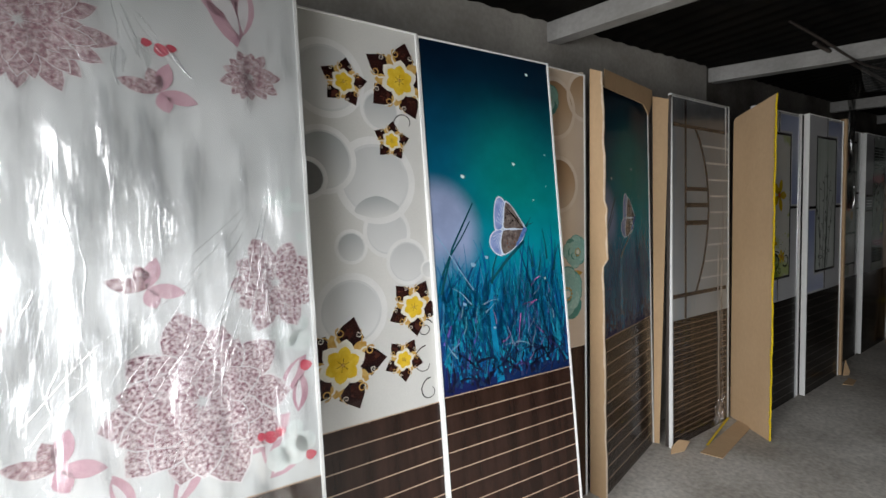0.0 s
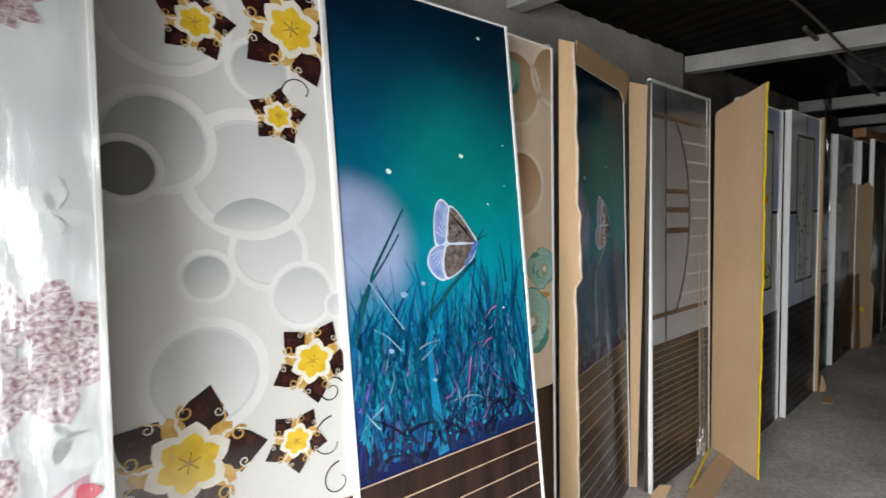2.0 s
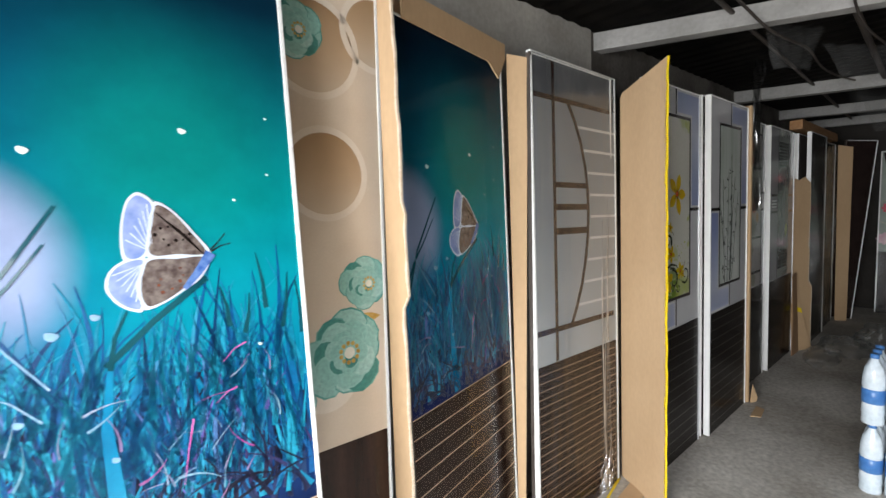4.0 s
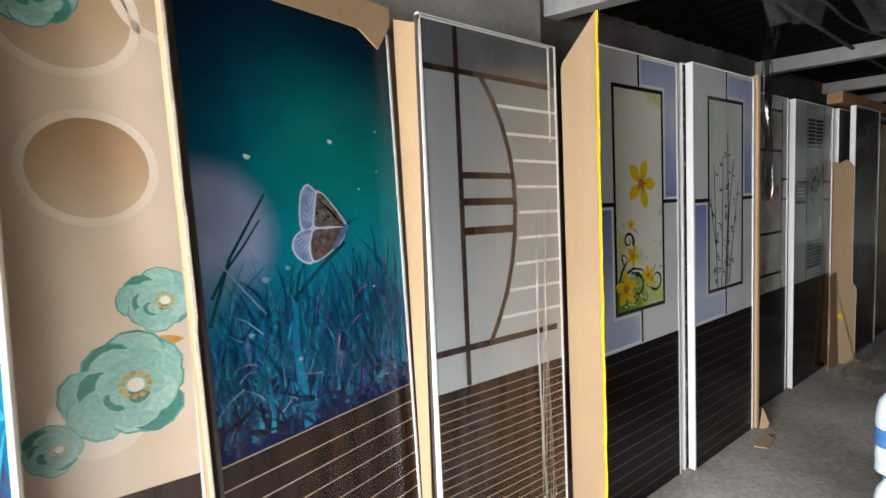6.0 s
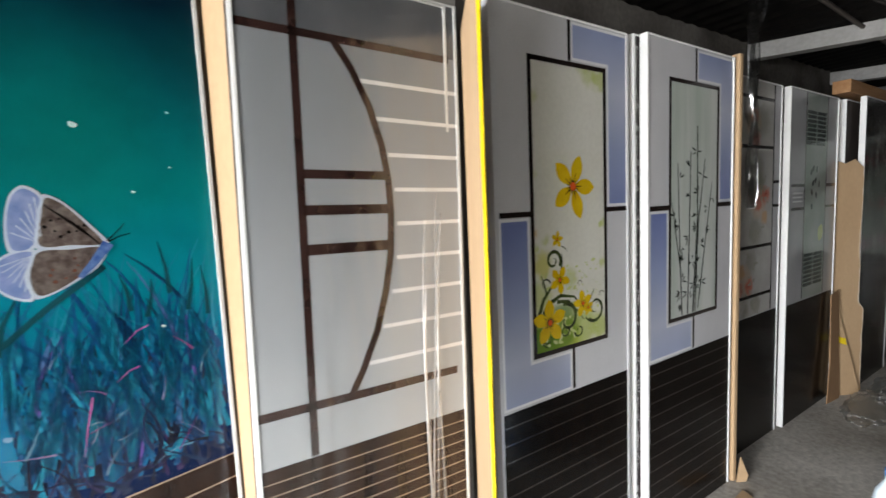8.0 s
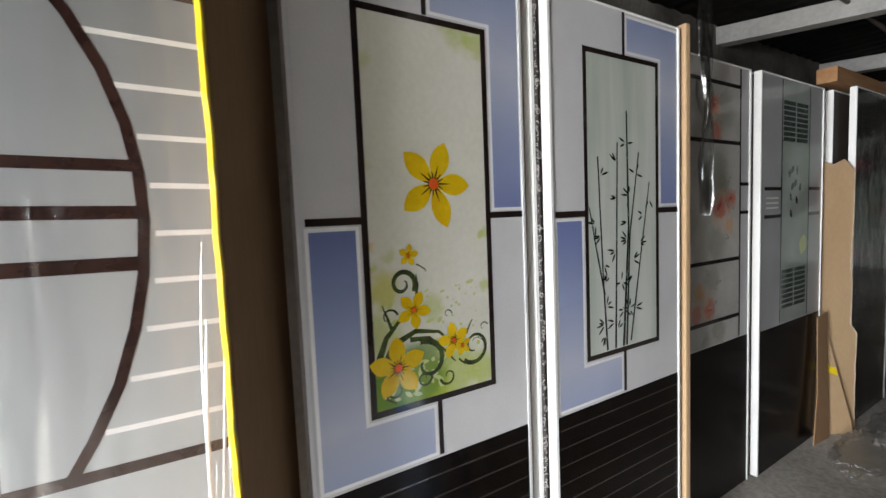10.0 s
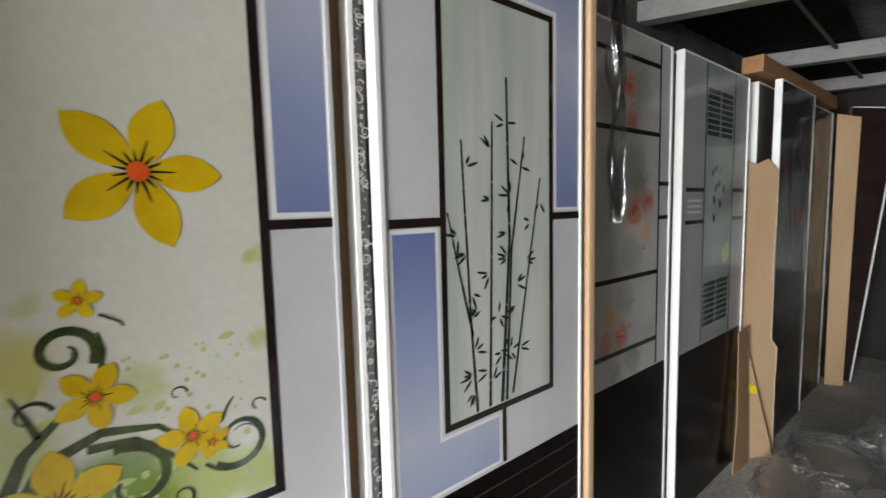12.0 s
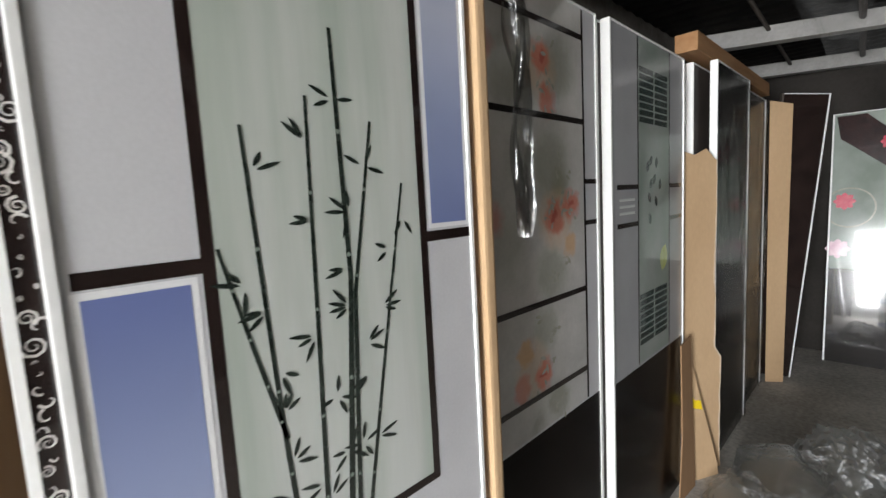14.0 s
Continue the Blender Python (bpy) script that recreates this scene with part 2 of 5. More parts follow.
# ---- mesh helpers ----
def part(name, bm, material, parent, label=""):
    me = bpy.data.meshes.new(name)
    bm.normal_update()
    bm.to_mesh(me)
    bm.free()
    me.materials.append(material)
    ob = new(name, me)
    ob.parent = parent
    if label:
        ob["label"] = label
    return ob


def thing(name, label, category, m=None, group="", kind=""):
    ob = new(name)
    ob.empty_display_size = 0.05
    if m is not None:
        ob.matrix_world = m
    return tagged(ob, label, category, group, kind)


def solid(name, bm, material, label, category, m=None, group="", kind=""):
    ob = part(name, bm, material, None)
    if m is not None:
        ob.matrix_world = m
    return tagged(ob, label, category, group, kind)


def add_box(bm, x0, x1, y0, y1, z0, z1, bevel=0.0):
    r = bmesh.ops.create_cube(bm, size=1.0)
    for v in r["verts"]:
        v.co = Vector((x0 + (v.co.x + 0.5) * (x1 - x0), y0 + (v.co.y + 0.5) * (y1 - y0), z0 + (v.co.z + 0.5) * (z1 - z0)))
    if bevel:
        ed = list({e for v in r["verts"] for e in v.link_edges})
        bmesh.ops.bevel(bm, geom=ed, offset=bevel, segments=2, affect="EDGES", profile=0.6)
    return bm


def box(x0, x1, y0, y1, z0, z1, bevel=0.0):
    return add_box(bmesh.new(), x0, x1, y0, y1, z0, z1, bevel)


LAYER = 0.0002


def add_poly(bm, pts, lay):
    vs = [bm.verts.new((u, -lay * LAYER, v)) for u, v in pts]
    try:
        bm.faces.new(vs)
    except ValueError:
        pass


def poly(pts, lay):
    bm = bmesh.new()
    add_poly(bm, pts, lay)
    return bm


def rect(u0, u1, v0, v1, lay):
    return poly([(u0, v0), (u1, v0), (u1, v1), (u0, v1)], lay)


def add_disc(bm, u, v, r, lay, n=28, squash=1.0):
    add_poly(bm, [(u + r * math.cos(6.28318 * i / n), v + r * squash * math.sin(6.28318 * i / n)) for i in range(n)], lay)


def disc(u, v, r, lay, n=28):
    bm = bmesh.new()
    add_disc(bm, u, v, r, lay, n)
    return bm


def clip_u(pts, lo, hi):
    """Keeps a print's outline within the board's width."""
    for side, keep in ((lo, 1), (hi, -1)):
        out = []
        for i, p in enumerate(pts):
            q = pts[(i + 1) % len(pts)]
            a, b = (p[0] - side) * keep >= 0, (q[0] - side) * keep >= 0
            if a:
                out.append(p)
            if a != b:
                t = (side - p[0]) / (q[0] - p[0])
                out.append((side, p[1] + t * (q[1] - p[1])))
        pts = out
        if not pts:
            break
    return pts


def ring(u, v, r, w, lay, lo=-9, hi=9, n=48, a0=0.0, a1=6.28318):
    bm = bmesh.new()
    for i in range(n):
        a, b = a0 + (a1 - a0) * i / n, a0 + (a1 - a0) * (i + 1) / n
        q = [(u + k * math.cos(c), v + k * math.sin(c)) for k, c in ((r - w, b), (r - w, a), (r, a), (r, b))]
        q = clip_u(q[::1], lo, hi)
        if len(q) > 2:
            add_poly(bm, q, lay)
    return bm


def add_stroke(bm, pts, w0, w1, lay):
    """A tapered stroke along points."""
    n = len(pts)
    left, right = [], []
    for i, (u, v) in enumerate(pts):
        a, b = pts[max(0, i - 1)], pts[min(n - 1, i + 1)]
        dx, dy = b[0] - a[0], b[1] - a[1]
        k = math.hypot(dx, dy) or 1
        w = (w0 + (w1 - w0) * i / (n - 1)) / 2
        left.append(bm.verts.new((u - dy / k * w, -lay * LAYER, v + dx / k * w)))
        right.append(bm.verts.new((u + dy / k * w, -lay * LAYER, v - dx / k * w)))
    for i in range(n - 1):
        bm.faces.new((right[i], right[i + 1], left[i + 1], left[i]))


def add_ridge(bm, pts, w0, w1, lay, high=0.6):
    """A raised tapering fold along points."""
    n, rows = len(pts), []
    for i, (u, v) in enumerate(pts):
        a, b = pts[max(0, i - 1)], pts[min(n - 1, i + 1)]
        dx, dy = b[0] - a[0], b[1] - a[1]
        k = math.hypot(dx, dy) or 1
        w = (w0 + (w1 - w0) * math.sin(math.pi * (0.1 + 0.8 * i / (n - 1)))) / 2
        rows.append([bm.verts.new((u - dy / k * w * e, -lay * LAYER - w * high * h, v + dx / k * w * e)) for e, h in ((-1, 0), (-0.55, 0.8), (0, 1), (0.55, 0.8), (1, 0))])
    for p, q in zip(rows, rows[1:]):
        for i in range(4):
            bm.faces.new((p[i], q[i], q[i + 1], p[i + 1])).smooth = True


def ridge(pts, w0, w1, lay, high=0.6):
    bm = bmesh.new()
    add_ridge(bm, pts, w0, w1, lay, high)
    return bm


def stroke(pts, w0, w1, lay):
    bm = bmesh.new()
    add_stroke(bm, pts, w0, w1, lay)
    return bm


def curl(u, v, r, a0, turns, n=22, grow=0.25):
    """Points of a spiral that closes in."""
    return [(u + r * (1 - (1 - grow) * i / n) * math.cos(a0 + turns * 6.28318 * i / n), v + r * (1 - (1 - grow) * i / n) * math.sin(a0 + turns * 6.28318 * i / n)) for i in range(n + 1)]


def petal(u, v, ang, length, width, start=0.0, belly=0.5, n=6):
    """Outline of a pointed petal that leaves (u, v) at an angle."""
    c, s = math.cos(ang), math.sin(ang)
    right, left = [], []
    for i in range(n + 1):
        t = i / n
        w = width / 2 * (math.sin(math.pi * min(1, t ** (math.log(0.5) / math.log(belly)))) ** 0.8 if 0 < t < 1 else 0.0)
        d = start + (length - start) * t
        right.append((u + c * d + s * w, v + s * d - c * w))
        left.append((u + c * d - s * w, v + s * d + c * w))
    return right + left[-2:0:-1]


def smooth(pts, k=5):
    """A closed outline rounded through its points."""
    out, n = [], len(pts)
    for i in range(n):
        p0, p1, p2, p3 = (Vector(pts[(i + j - 1) % n]) for j in range(4))
        for j in range(k):
            t = j / k
            q = 0.5 * (2 * p1 + (p2 - p0) * t + (2 * p0 - 5 * p1 + 4 * p2 - p3) * t * t + (3 * p1 - p0 - 3 * p2 + p3) * t ** 3)
            out.append((q.x, q.y))
    return out


def kite(u, v, ang, length, width, start, mid):
    c, s = math.cos(ang), math.sin(ang)
    return [(u + c * d + s * w, v + s * d - c * w) for d, w in ((start, width * 0.18), (mid, width / 2), (length, 0), (mid, -width / 2), (start, -width * 0.18))]


# ---- a display board: core, coloured face, white edging ----
def board(name, label, x0, x1, y0, lean, tilt, h, yaw=0.0, t=0.028, face=None, trims=True, group="display boards", left=None, right=None):
    w = (x1 - x0) / math.cos(radians(yaw))
    ob = thing(name, label, "display board", pose(x0, y0, 0.004, -math.degrees(math.atan(lean)), math.degrees(math.atan(tilt)), yaw), group)
    part("core", box(0.004, w - 0.004, 0.001, t, 0.0, h - 0.004), M_BACK, ob)
    if face:
        part("printed_face", rect(0.004, w - 0.004, 0.0, h - 0.004, 0), face, ob)
    if trims:
        part("edge_trim", box(-0.003, 0.009, -0.0045, t + 0.002, 0.0, h, 0.0015), left or M_PVC, ob, "plastic edging")
        part("edge_trim", box(w - 0.007, w + 0.003, -0.0045, t + 0.002, 0.0, h, 0.0015), right or M_PVC, ob, "plastic edging")
        part("top_trim", box(0.009, w - 0.007, -0.004, t + 0.002, h - 0.006, h, 0.0012), M_PVC, ob, "white plastic edging")
    return ob, w


def skirt(ob, w, top, material, line, first, step, thick, count):
    part("dark_lower_section", rect(0.009, w - 0.007, 0.0, top, 1), material, ob, "dark wood-effect lower section")
    for i in range(count):
        v = first - i * step
        if v > 0.01:
            part("groove_line", rect(0.009, w - 0.007, v - thick, v, 2), line, ob)


# ---- the place ----
def wall_with_hole(name, axis, at, lo, hi, h, hole, thick, label):
    """A wall along x or y with one opening from floor to a lintel."""
    bm = bmesh.new()
    for a, b, z0, z1 in ((lo, hole[0], 0, h), (hole[1], hi, 0, h), (hole[0], hole[1], hole[2], h)):
        if axis == "x":
            add_box(bm, a, b, at, at + thick, z0, z1)
        else:
            add_box(bm, at, at + thick, a, b, z0, z1)
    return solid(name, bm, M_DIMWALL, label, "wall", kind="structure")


bm = bmesh.new()
bmesh.ops.create_grid(bm, x_segments=110, y_segments=44, size=0.5)
for v in bm.verts:
    x, y = -1.6 + (v.co.x + 0.5) * 10.8, -4.0 + (v.co.y + 0.5) * 4.4
    z = 0.006 * noise.noise((x * 1.3, y * 1.3, 0)) + 0.003 * noise.noise((x * 5, y * 5, 3)) - 0.004
    v.co = (x, y, min(z, 0.002))
solid("floor", bm, M_FLOOR, "dusty grey-brown bare concrete floor", "floor", kind="structure")
solid("ground", box(-40, -1.6, -30, 30, -0.3, -0.02), M_FLOOR, "plain ground outside the store", "ground", kind="structure")
solid("ground", box(-1.6, 9.2, -30, -4.0, -0.3, -0.02), M_FLOOR, "plain ground outside the store", "ground", kind="structure")
solid("wall_north", box(WEST, 3.45, NORTH, NORTH + 0.2, 0, 2.7), M_WALL, "stained limewashed plaster wall behind the boards", "wall", kind="structure")
# same wall continued, its colour darkened in place of shade
solid("wall_north_far", box(3.45, EAST, NORTH + 0.004, NORTH + 0.2, 0, 2.7), M_SHADEWALL, "grey-brown plaster wall behind the far boards, shade put into its colour", "wall", kind="structure")
solid("wall_east", box(EAST, EAST + 0.2, SOUTH, NORTH + 0.2, 0, 2.7), M_DIMWALL, "plastered end wall, shade put into its dark colour", "wall", kind="structure")
wall_with_hole("wall_west", "y", WEST - 0.2, SOUTH, NORTH + 0.2, 2.7, (-2.45, -0.55, 2.2), 0.2, "unseen plaster wall, darkened to cut bounce, with a wide open doorway")
wall_with_hole("wall_south", "x", SOUTH - 0.2, WEST, EAST, 2.7, (-1.2, 0.9, 2.2), 0.2, "unseen plaster wall, darkened to cut bounce, with a wide open shopfront")
# dark ribbed roof sheet
bm = bmesh.new()
n = 420
prev = None
for i in range(n + 1):
    x = WEST - 0.2 + (EAST - WEST + 0.4) * i / n
    z = CEIL + 0.004 * math.sin(i * 1.2) + 0.01 * noise.noise((x, 0, 1))
    row = [bm.verts.new((x, y, z)) for y in (SOUTH - 0.2, NORTH + 0.2)]
    if prev:
        bm.faces.new((prev[0], prev[1], row[1], row[0]))
    prev = row
bmesh.ops.solidify(bm, geom=bm.faces[:], thickness=0.03)
solid("ceiling", bm, M_CEIL, "dark ribbed sheet ceiling, shade put into its colour", "ceiling", kind="structure")
# white beams across, askew to the wall
for x, a in ((1.88, 13), (3.53, 26), (5.9, 23), (7.4, 22), (8.6, 20)):
    ob = solid("ceiling_beam", box(-0.045, 0.045, -4.1, 0.02, 0, 0.10, 0.006), M_BEAM, "white-painted beam under the dark ceiling", "beam",
               pose(x, 0.21, 2.345, 0, 0, a), "ceiling beams", "structure")
# conduit along the ceiling
for y, z, r in ((-0.32, 2.42, 0.012), (-0.75, 2.41, 0.018)):
    bm = bmesh.new()
    bmesh.ops.create_cone(bm, segments=10, radius1=r, radius2=r, depth=5.4, cap_ends=True, matrix=pose(0, 0, 0, 0, 90, 0))
    solid("pipe", bm, M_BACK, "dark pipe slung under the ceiling", "pipe", pose(6.2, y, z, 0, 0, 2))

# ---- prints shared by the boards ----
M_GRASS = island_ink("grass_print", [(0.0, (0.003, 0.03, 0.10)), (0.25, (0.003, 0.09, 0.28)), (0.5, (0.003, 0.17, 0.36)), (0.75, (0.004, 0.26, 0.40)), (0.93, (0.02, 0.36, 0.54)), (1.0, (0.16, 0.08, 0.42))])
M_GRASS_DEEP = island_ink("deep_grass_print", [(0.0, (0.002, 0.004, 0.02)), (0.5, (0.010, 0.012, 0.05)), (0.8, (0.006, 0.04, 0.12)), (1.0, (0.05, 0.02, 0.10))])
M_GRASS_PALE = island_ink("pale_grass_print", [(0.0, (0.10, 0.26, 0.40)), (0.4, (0.25, 0.45, 0.56)), (0.7, (0.30, 0.05, 0.24)), (1.0, (0.10, 0.35, 0.45))])
M_STAR = ink("fleck_print", (0.62, 0.80, 0.78))
M_WING = ink("lilac_wing_print", (0.20, 0.29, 0.60), (0.36, 0.44, 0.74), 30)
M_WINGB = ink("brown_wing_print", (0.085, 0.060, 0.055), (0.24, 0.20, 0.18), 55)
M_WINGR = ink("rust_print", (0.26, 0.07, 0.03), (0.10, 0.06, 0.05), 110)
M_RIM = ink("pale_rim_print", (0.62, 0.70, 0.84))
M_STALK = ink("blue_stalk_print", (0.004, 0.14, 0.30), (0.008, 0.24, 0.42))
M_MIST = ink("mist_blue_print", (0.16, 0.34, 0.52), (0.28, 0.46, 0.62), 20)
M_BODY = ink("blue_body_print", (0.05, 0.13, 0.42), (0.16, 0.28, 0.58), 60)
M_GLINT = ink("magenta_glint_print", (0.45, 0.05, 0.30), (0.62, 0.20, 0.50), 30)
M_STEM = ink("dark_teal_stem", (0.003, 0.055, 0.075), (0.012, 0.10, 0.13), 8)


def blade(bm, u, v, length, ang, bend, w, lay, lo, hi, n=5):
    pts = []
    for i in range(n + 1):
        t = i / n
        a = ang + bend * t
        pts.append((u + length * t * math.cos(a), v + length * t * math.sin(a)))
    if all(lo < p[0] < hi and p[1] > 0.805 for p in pts):
        add_stroke(bm, pts, w, w * 0.12, lay)


def night_motif(ob, w, seed, du=0.0, su=1.0):
    """Grass, flecks, a long stem and a folded pale-and-brown wing shape."""
    rng = random.Random(seed)
    lo, hi = (0.012 - du) / su, (w - 0.01 - du) / su
    before = set(ob.children)
    for name, mat_, cnt, lay in (("grass_print", M_GRASS_DEEP, 260, 2), ("grass_print", M_GRASS, 560, 3), ("grass_print", M_GRASS_DEEP, 90, 4), ("grass_glint_print", M_GRASS_PALE, 30, 5)):
        bm = bmesh.new()
        for i in range(cnt):
            u, ang = rng.uniform(lo, hi), radians(rng.gauss(88, 15))
            if lay == 2:
                blade(bm, u, rng.uniform(0.78, 1.0), rng.uniform(0.10, 0.26), ang, rng.uniform(-0.4, 0.4), rng.uniform(0.006, 0.016), lay, lo, hi)
            elif lay == 3:
                v = rng.uniform(0.83, 1.16)
                blade(bm, u, v, rng.uniform(0.08, 0.25) * (1.15 if u > w * 0.55 else 0.9), ang, rng.uniform(-0.45, 0.45), rng.uniform(0.005, 0.017), lay, lo, hi)
            elif lay == 4:
                blade(bm, u, rng.uniform(0.79, 0.9), rng.uniform(0.04, 0.14), radians(rng.uniform(20, 160)), rng.uniform(-0.8, 0.8), rng.uniform(0.004, 0.014), lay, lo, hi)
            else:
                blade(bm, u, rng.uniform(0.86, 1.15), rng.uniform(0.02, 0.09), radians(rng.uniform(0, 180)), rng.uniform(-0.5, 0.5), rng.uniform(0.002, 0.006), lay, lo, hi)
        tagged(part(name, bm, mat_, ob), kind="stuff")
    # broad blue stalk and dark stems
    part("stalk_print", stroke([(0.262, 0.81), (0.248, 0.95), (0.240, 1.08), (0.252, 1.19)], 0.036, 0.010, 4), M_STALK, ob)
    part("stalk_print", stroke([(0.252, 1.19), (0.262, 1.25), (0.285, 1.30)], 0.010, 0.004, 4.1), M_STEM, ob)
    part("stem_print", stroke([(0.246, 1.198), (0.33, 1.275), (0.43, 1.352)], 0.011, 0.013, 6), M_STEM, ob)
    part("stem_print", stroke([(0.02, 1.17), (0.081, 1.339), (0.135, 1.425), (0.187, 1.508)], 0.009, 0.006, 6), M_STEM, ob)
    part("stem_print", stroke([(0.03, 1.24), (0.066, 1.305), (0.12, 1.37), (0.168, 1.438)], 0.009, 0.004, 6.1), M_STEM, ob)
    part("stem_print", stroke([(0.012, 1.395), (0.057, 1.330), (0.11, 1.25), (0.163, 1.175)], 0.003, 0.004, 6.2), M_MIST, ob)
    for q in (((0.015, 0.93), (0.05, 0.965), (0.085, 0.985)), ((0.07, 1.19), (0.11, 1.165), (0.15, 1.12)), ((0.36, 0.93), (0.372, 1.0), (0.385, 1.06)), ((0.45, 1.165), (0.475, 1.19), (0.50, 1.20)), ((0.43, 1.08), (0.455, 1.10), (0.475, 1.105))):
        part("grass_glint_print", stroke(list(q), 0.001, 0.004, 6.4), M_GLINT if q[0][0] > 0.2 else M_MIST, ob)
    for q in (((0.55, 1.27), (0.535, 1.40)), ((0.585, 1.22), (0.605, 1.35)), ((0.47, 1.24), (0.455, 1.33)), ((0.63, 1.2), (0.622, 1.33)), ((0.50, 1.22), (0.515, 1.31))):
        part("grass_print", stroke([q[0], ((q[0][0] + q[1][0]) / 2 + 0.004, (q[0][1] + q[1][1]) / 2), q[1]], 0.011, 0.002, 3.6), M_STEM, ob)
    # folded wing shape: two pale lobes, two brown ones, ringed in white
    lobes = (([(0.313, 1.531), (0.296, 1.508), (0.286, 1.453), (0.290, 1.402), (0.322, 1.409), (0.334, 1.479), (0.342, 1.508), (0.330, 1.526)], M_WING),
             ([(0.290, 1.398), (0.264, 1.378), (0.257, 1.345), (0.278, 1.312), (0.310, 1.300), (0.304, 1.345), (0.322, 1.397)], M_WING),
             ([(0.346, 1.512), (0.374, 1.498), (0.411, 1.450), (0.437, 1.403), (0.38, 1.404), (0.328, 1.409), (0.337, 1.475)], M_WINGB),
             ([(0.324, 1.397), (0.38, 1.399), (0.434, 1.398), (0.418, 1.356), (0.382, 1.329), (0.345, 1.308), (0.316, 1.304), (0.308, 1.345)], M_WINGB))
    wing = None
    for k, (pts, m_) in enumerate(lobes):
        c = (sum(p[0] for p in pts) / len(pts), sum(p[1] for p in pts) / len(pts))
        rim = [(c[0] + (p[0] - c[0]) * 1.10, c[1] + (p[1] - c[1]) * 1.07) for p in pts]
        q = part("wing_motif" if wing is None else "wing_rim", poly(smooth(rim)[::-1], 7 + 0.4 * k), M_RIM, wing or ob, "" if wing else "pale plain wing shape in the print")
        wing = wing or q
        part("wing_panel", poly(smooth([(c[0] + (p[0] - c[0]) * 0.93, c[1] + (p[1] - c[1]) * 0.95) for p in pts])[::-1], 9 + 0.2 * k), m_, wing)
        for i in range(8 if k > 1 else 0):
            a = 0.6 * i + k
            d = 0.35 + 0.35 * ((i * 7) % 5) / 5
            u, v = c[0] + 0.05 * d * math.cos(a), c[1] + 0.045 * d * math.sin(a)
            part("wing_spot", disc(u, v, 0.0024 + 0.0008 * (i % 3), 10.5 + 0.05 * i, 7), M_WINGR if k == 3 else M_BAR, wing)
    for i in range(6):
        t = i / 5
        part("wing_vein", stroke([(0.325 + 0.01 * t, 1.42 + 0.01 * t), (0.292 + 0.04 * t, 1.44 + 0.072 * t)], 0.0012, 0.0022, 10.2), M_RIM, wing)
        part("wing_vein", stroke([(0.318, 1.39), (0.266 + 0.035 * t, 1.372 - 0.056 * t)], 0.001, 0.002, 10.2), M_RIM, wing)
        part("wing_vein", stroke([(0.43, 1.401), (0.345 + 0.05 * t, 1.495 - 0.045 * t)], 0.001, 0.002, 10.3), M_BAR, wing)
    part("wing_edge", stroke([(0.324, 1.405), (0.336, 1.478), (0.346, 1.514)], 0.006, 0.004, 11), M_RIM, wing)
    part("wing_edge", stroke([(0.322, 1.398), (0.306, 1.345), (0.313, 1.302)], 0.006, 0.004, 11), M_RIM, wing)
    part("body_stroke", stroke([(0.388, 1.333), (0.415, 1.365), (0.443, 1.405)], 0.010, 0.022, 11.5), M_BODY, wing)
    for q in (((0.443, 1.408), (0.465, 1.420), (0.484, 1.424)), ((0.441, 1.41), (0.46, 1.43), (0.474, 1.447))):
        part("body_stroke", stroke(list(q), 0.003, 0.0015, 11.5), M_BAR, wing)
    for u, v, r in ((0.150, 1.609, 0.010), (0.405, 1.668, 0.009), (0.512, 2.055, 0.008), (0.582, 1.715, 0.004), (0.576, 1.581, 0.003), (0.499, 1.521, 0.004), (0.118, 1.125, 0.009), (0.235, 1.295, 0.009), (0.17, 1.27, 0.012), (0.25, 1.02, 0.008), (0.53, 1.19, 0.005), (0.29, 1.33, 0.005)):
        part("fleck_print", poly(smooth([(u + r * k * math.cos(a), v + r * k * 0.8 * math.sin(a)) for a, k in ((0, 1), (1.2, 0.75), (2.3, 1.1), (3.6, 0.8), (4.9, 0.95))], 3)[::-1], 6.8), M_STAR if v > 1.5 or r < 0.006 else M_MIST, ob)
    for ch in ob.children:
        if ch not in before:
            ch.location.x += du
            ch.scale.x = su


def lower_lines(ob, w):
    skirt(ob, w, 0.797, M_BROWN, M_LINE, 0.801, 0.066, 0.004, 12)


def squares_frame(ob, w, x_l, x_r, v_b, v_t, bars, blue, inner):
    """White board with a dark-framed picture, short bars and blue corner fields."""
    b = 0.017
    part("picture_field", rect(x_l, x_r, v_b, v_t, 2), inner, ob)
    for u0, u1, v0, v1 in ((x_l, x_l + b, v_b, v_t), (x_r - b, x_r, v_b, v_t), (x_l + b, x_r - b, v_b, v_b + b), (x_l + b, x_r - b, v_t - b, v_t)):
        part("frame_bar", rect(u0, u1, v0, v1, 4), M_BAR, ob)
    for q in bars:
        part("dark_bar", rect(*q, 4), M_BAR, ob)
    for u0, u1, v0, v1, um, vm, low in blue:
        # an L of two limbs, ringed in white
        for g, lay, name, m_ in ((0.009, 2, "white_outline", M_WHITEINK), (0.0, 3, "blue_field", M_BLUE)):
            bm = bmesh.new()
            if low:
                limbs = ((u0 - g, um + g, v0 - g, v1 + g), (um + g, u1 + g, v0 - g, vm + g))
            else:
                limbs = ((um - g, u1 + g, v0 - g, v1 + g), (u0 - g, um - g, vm - g, v1 + g))
            for a, b, c, d in limbs:
                add_poly(bm, [(a, c), (b, c), (b, d), (a, d)], lay)
            part(name, bm, m_, ob)


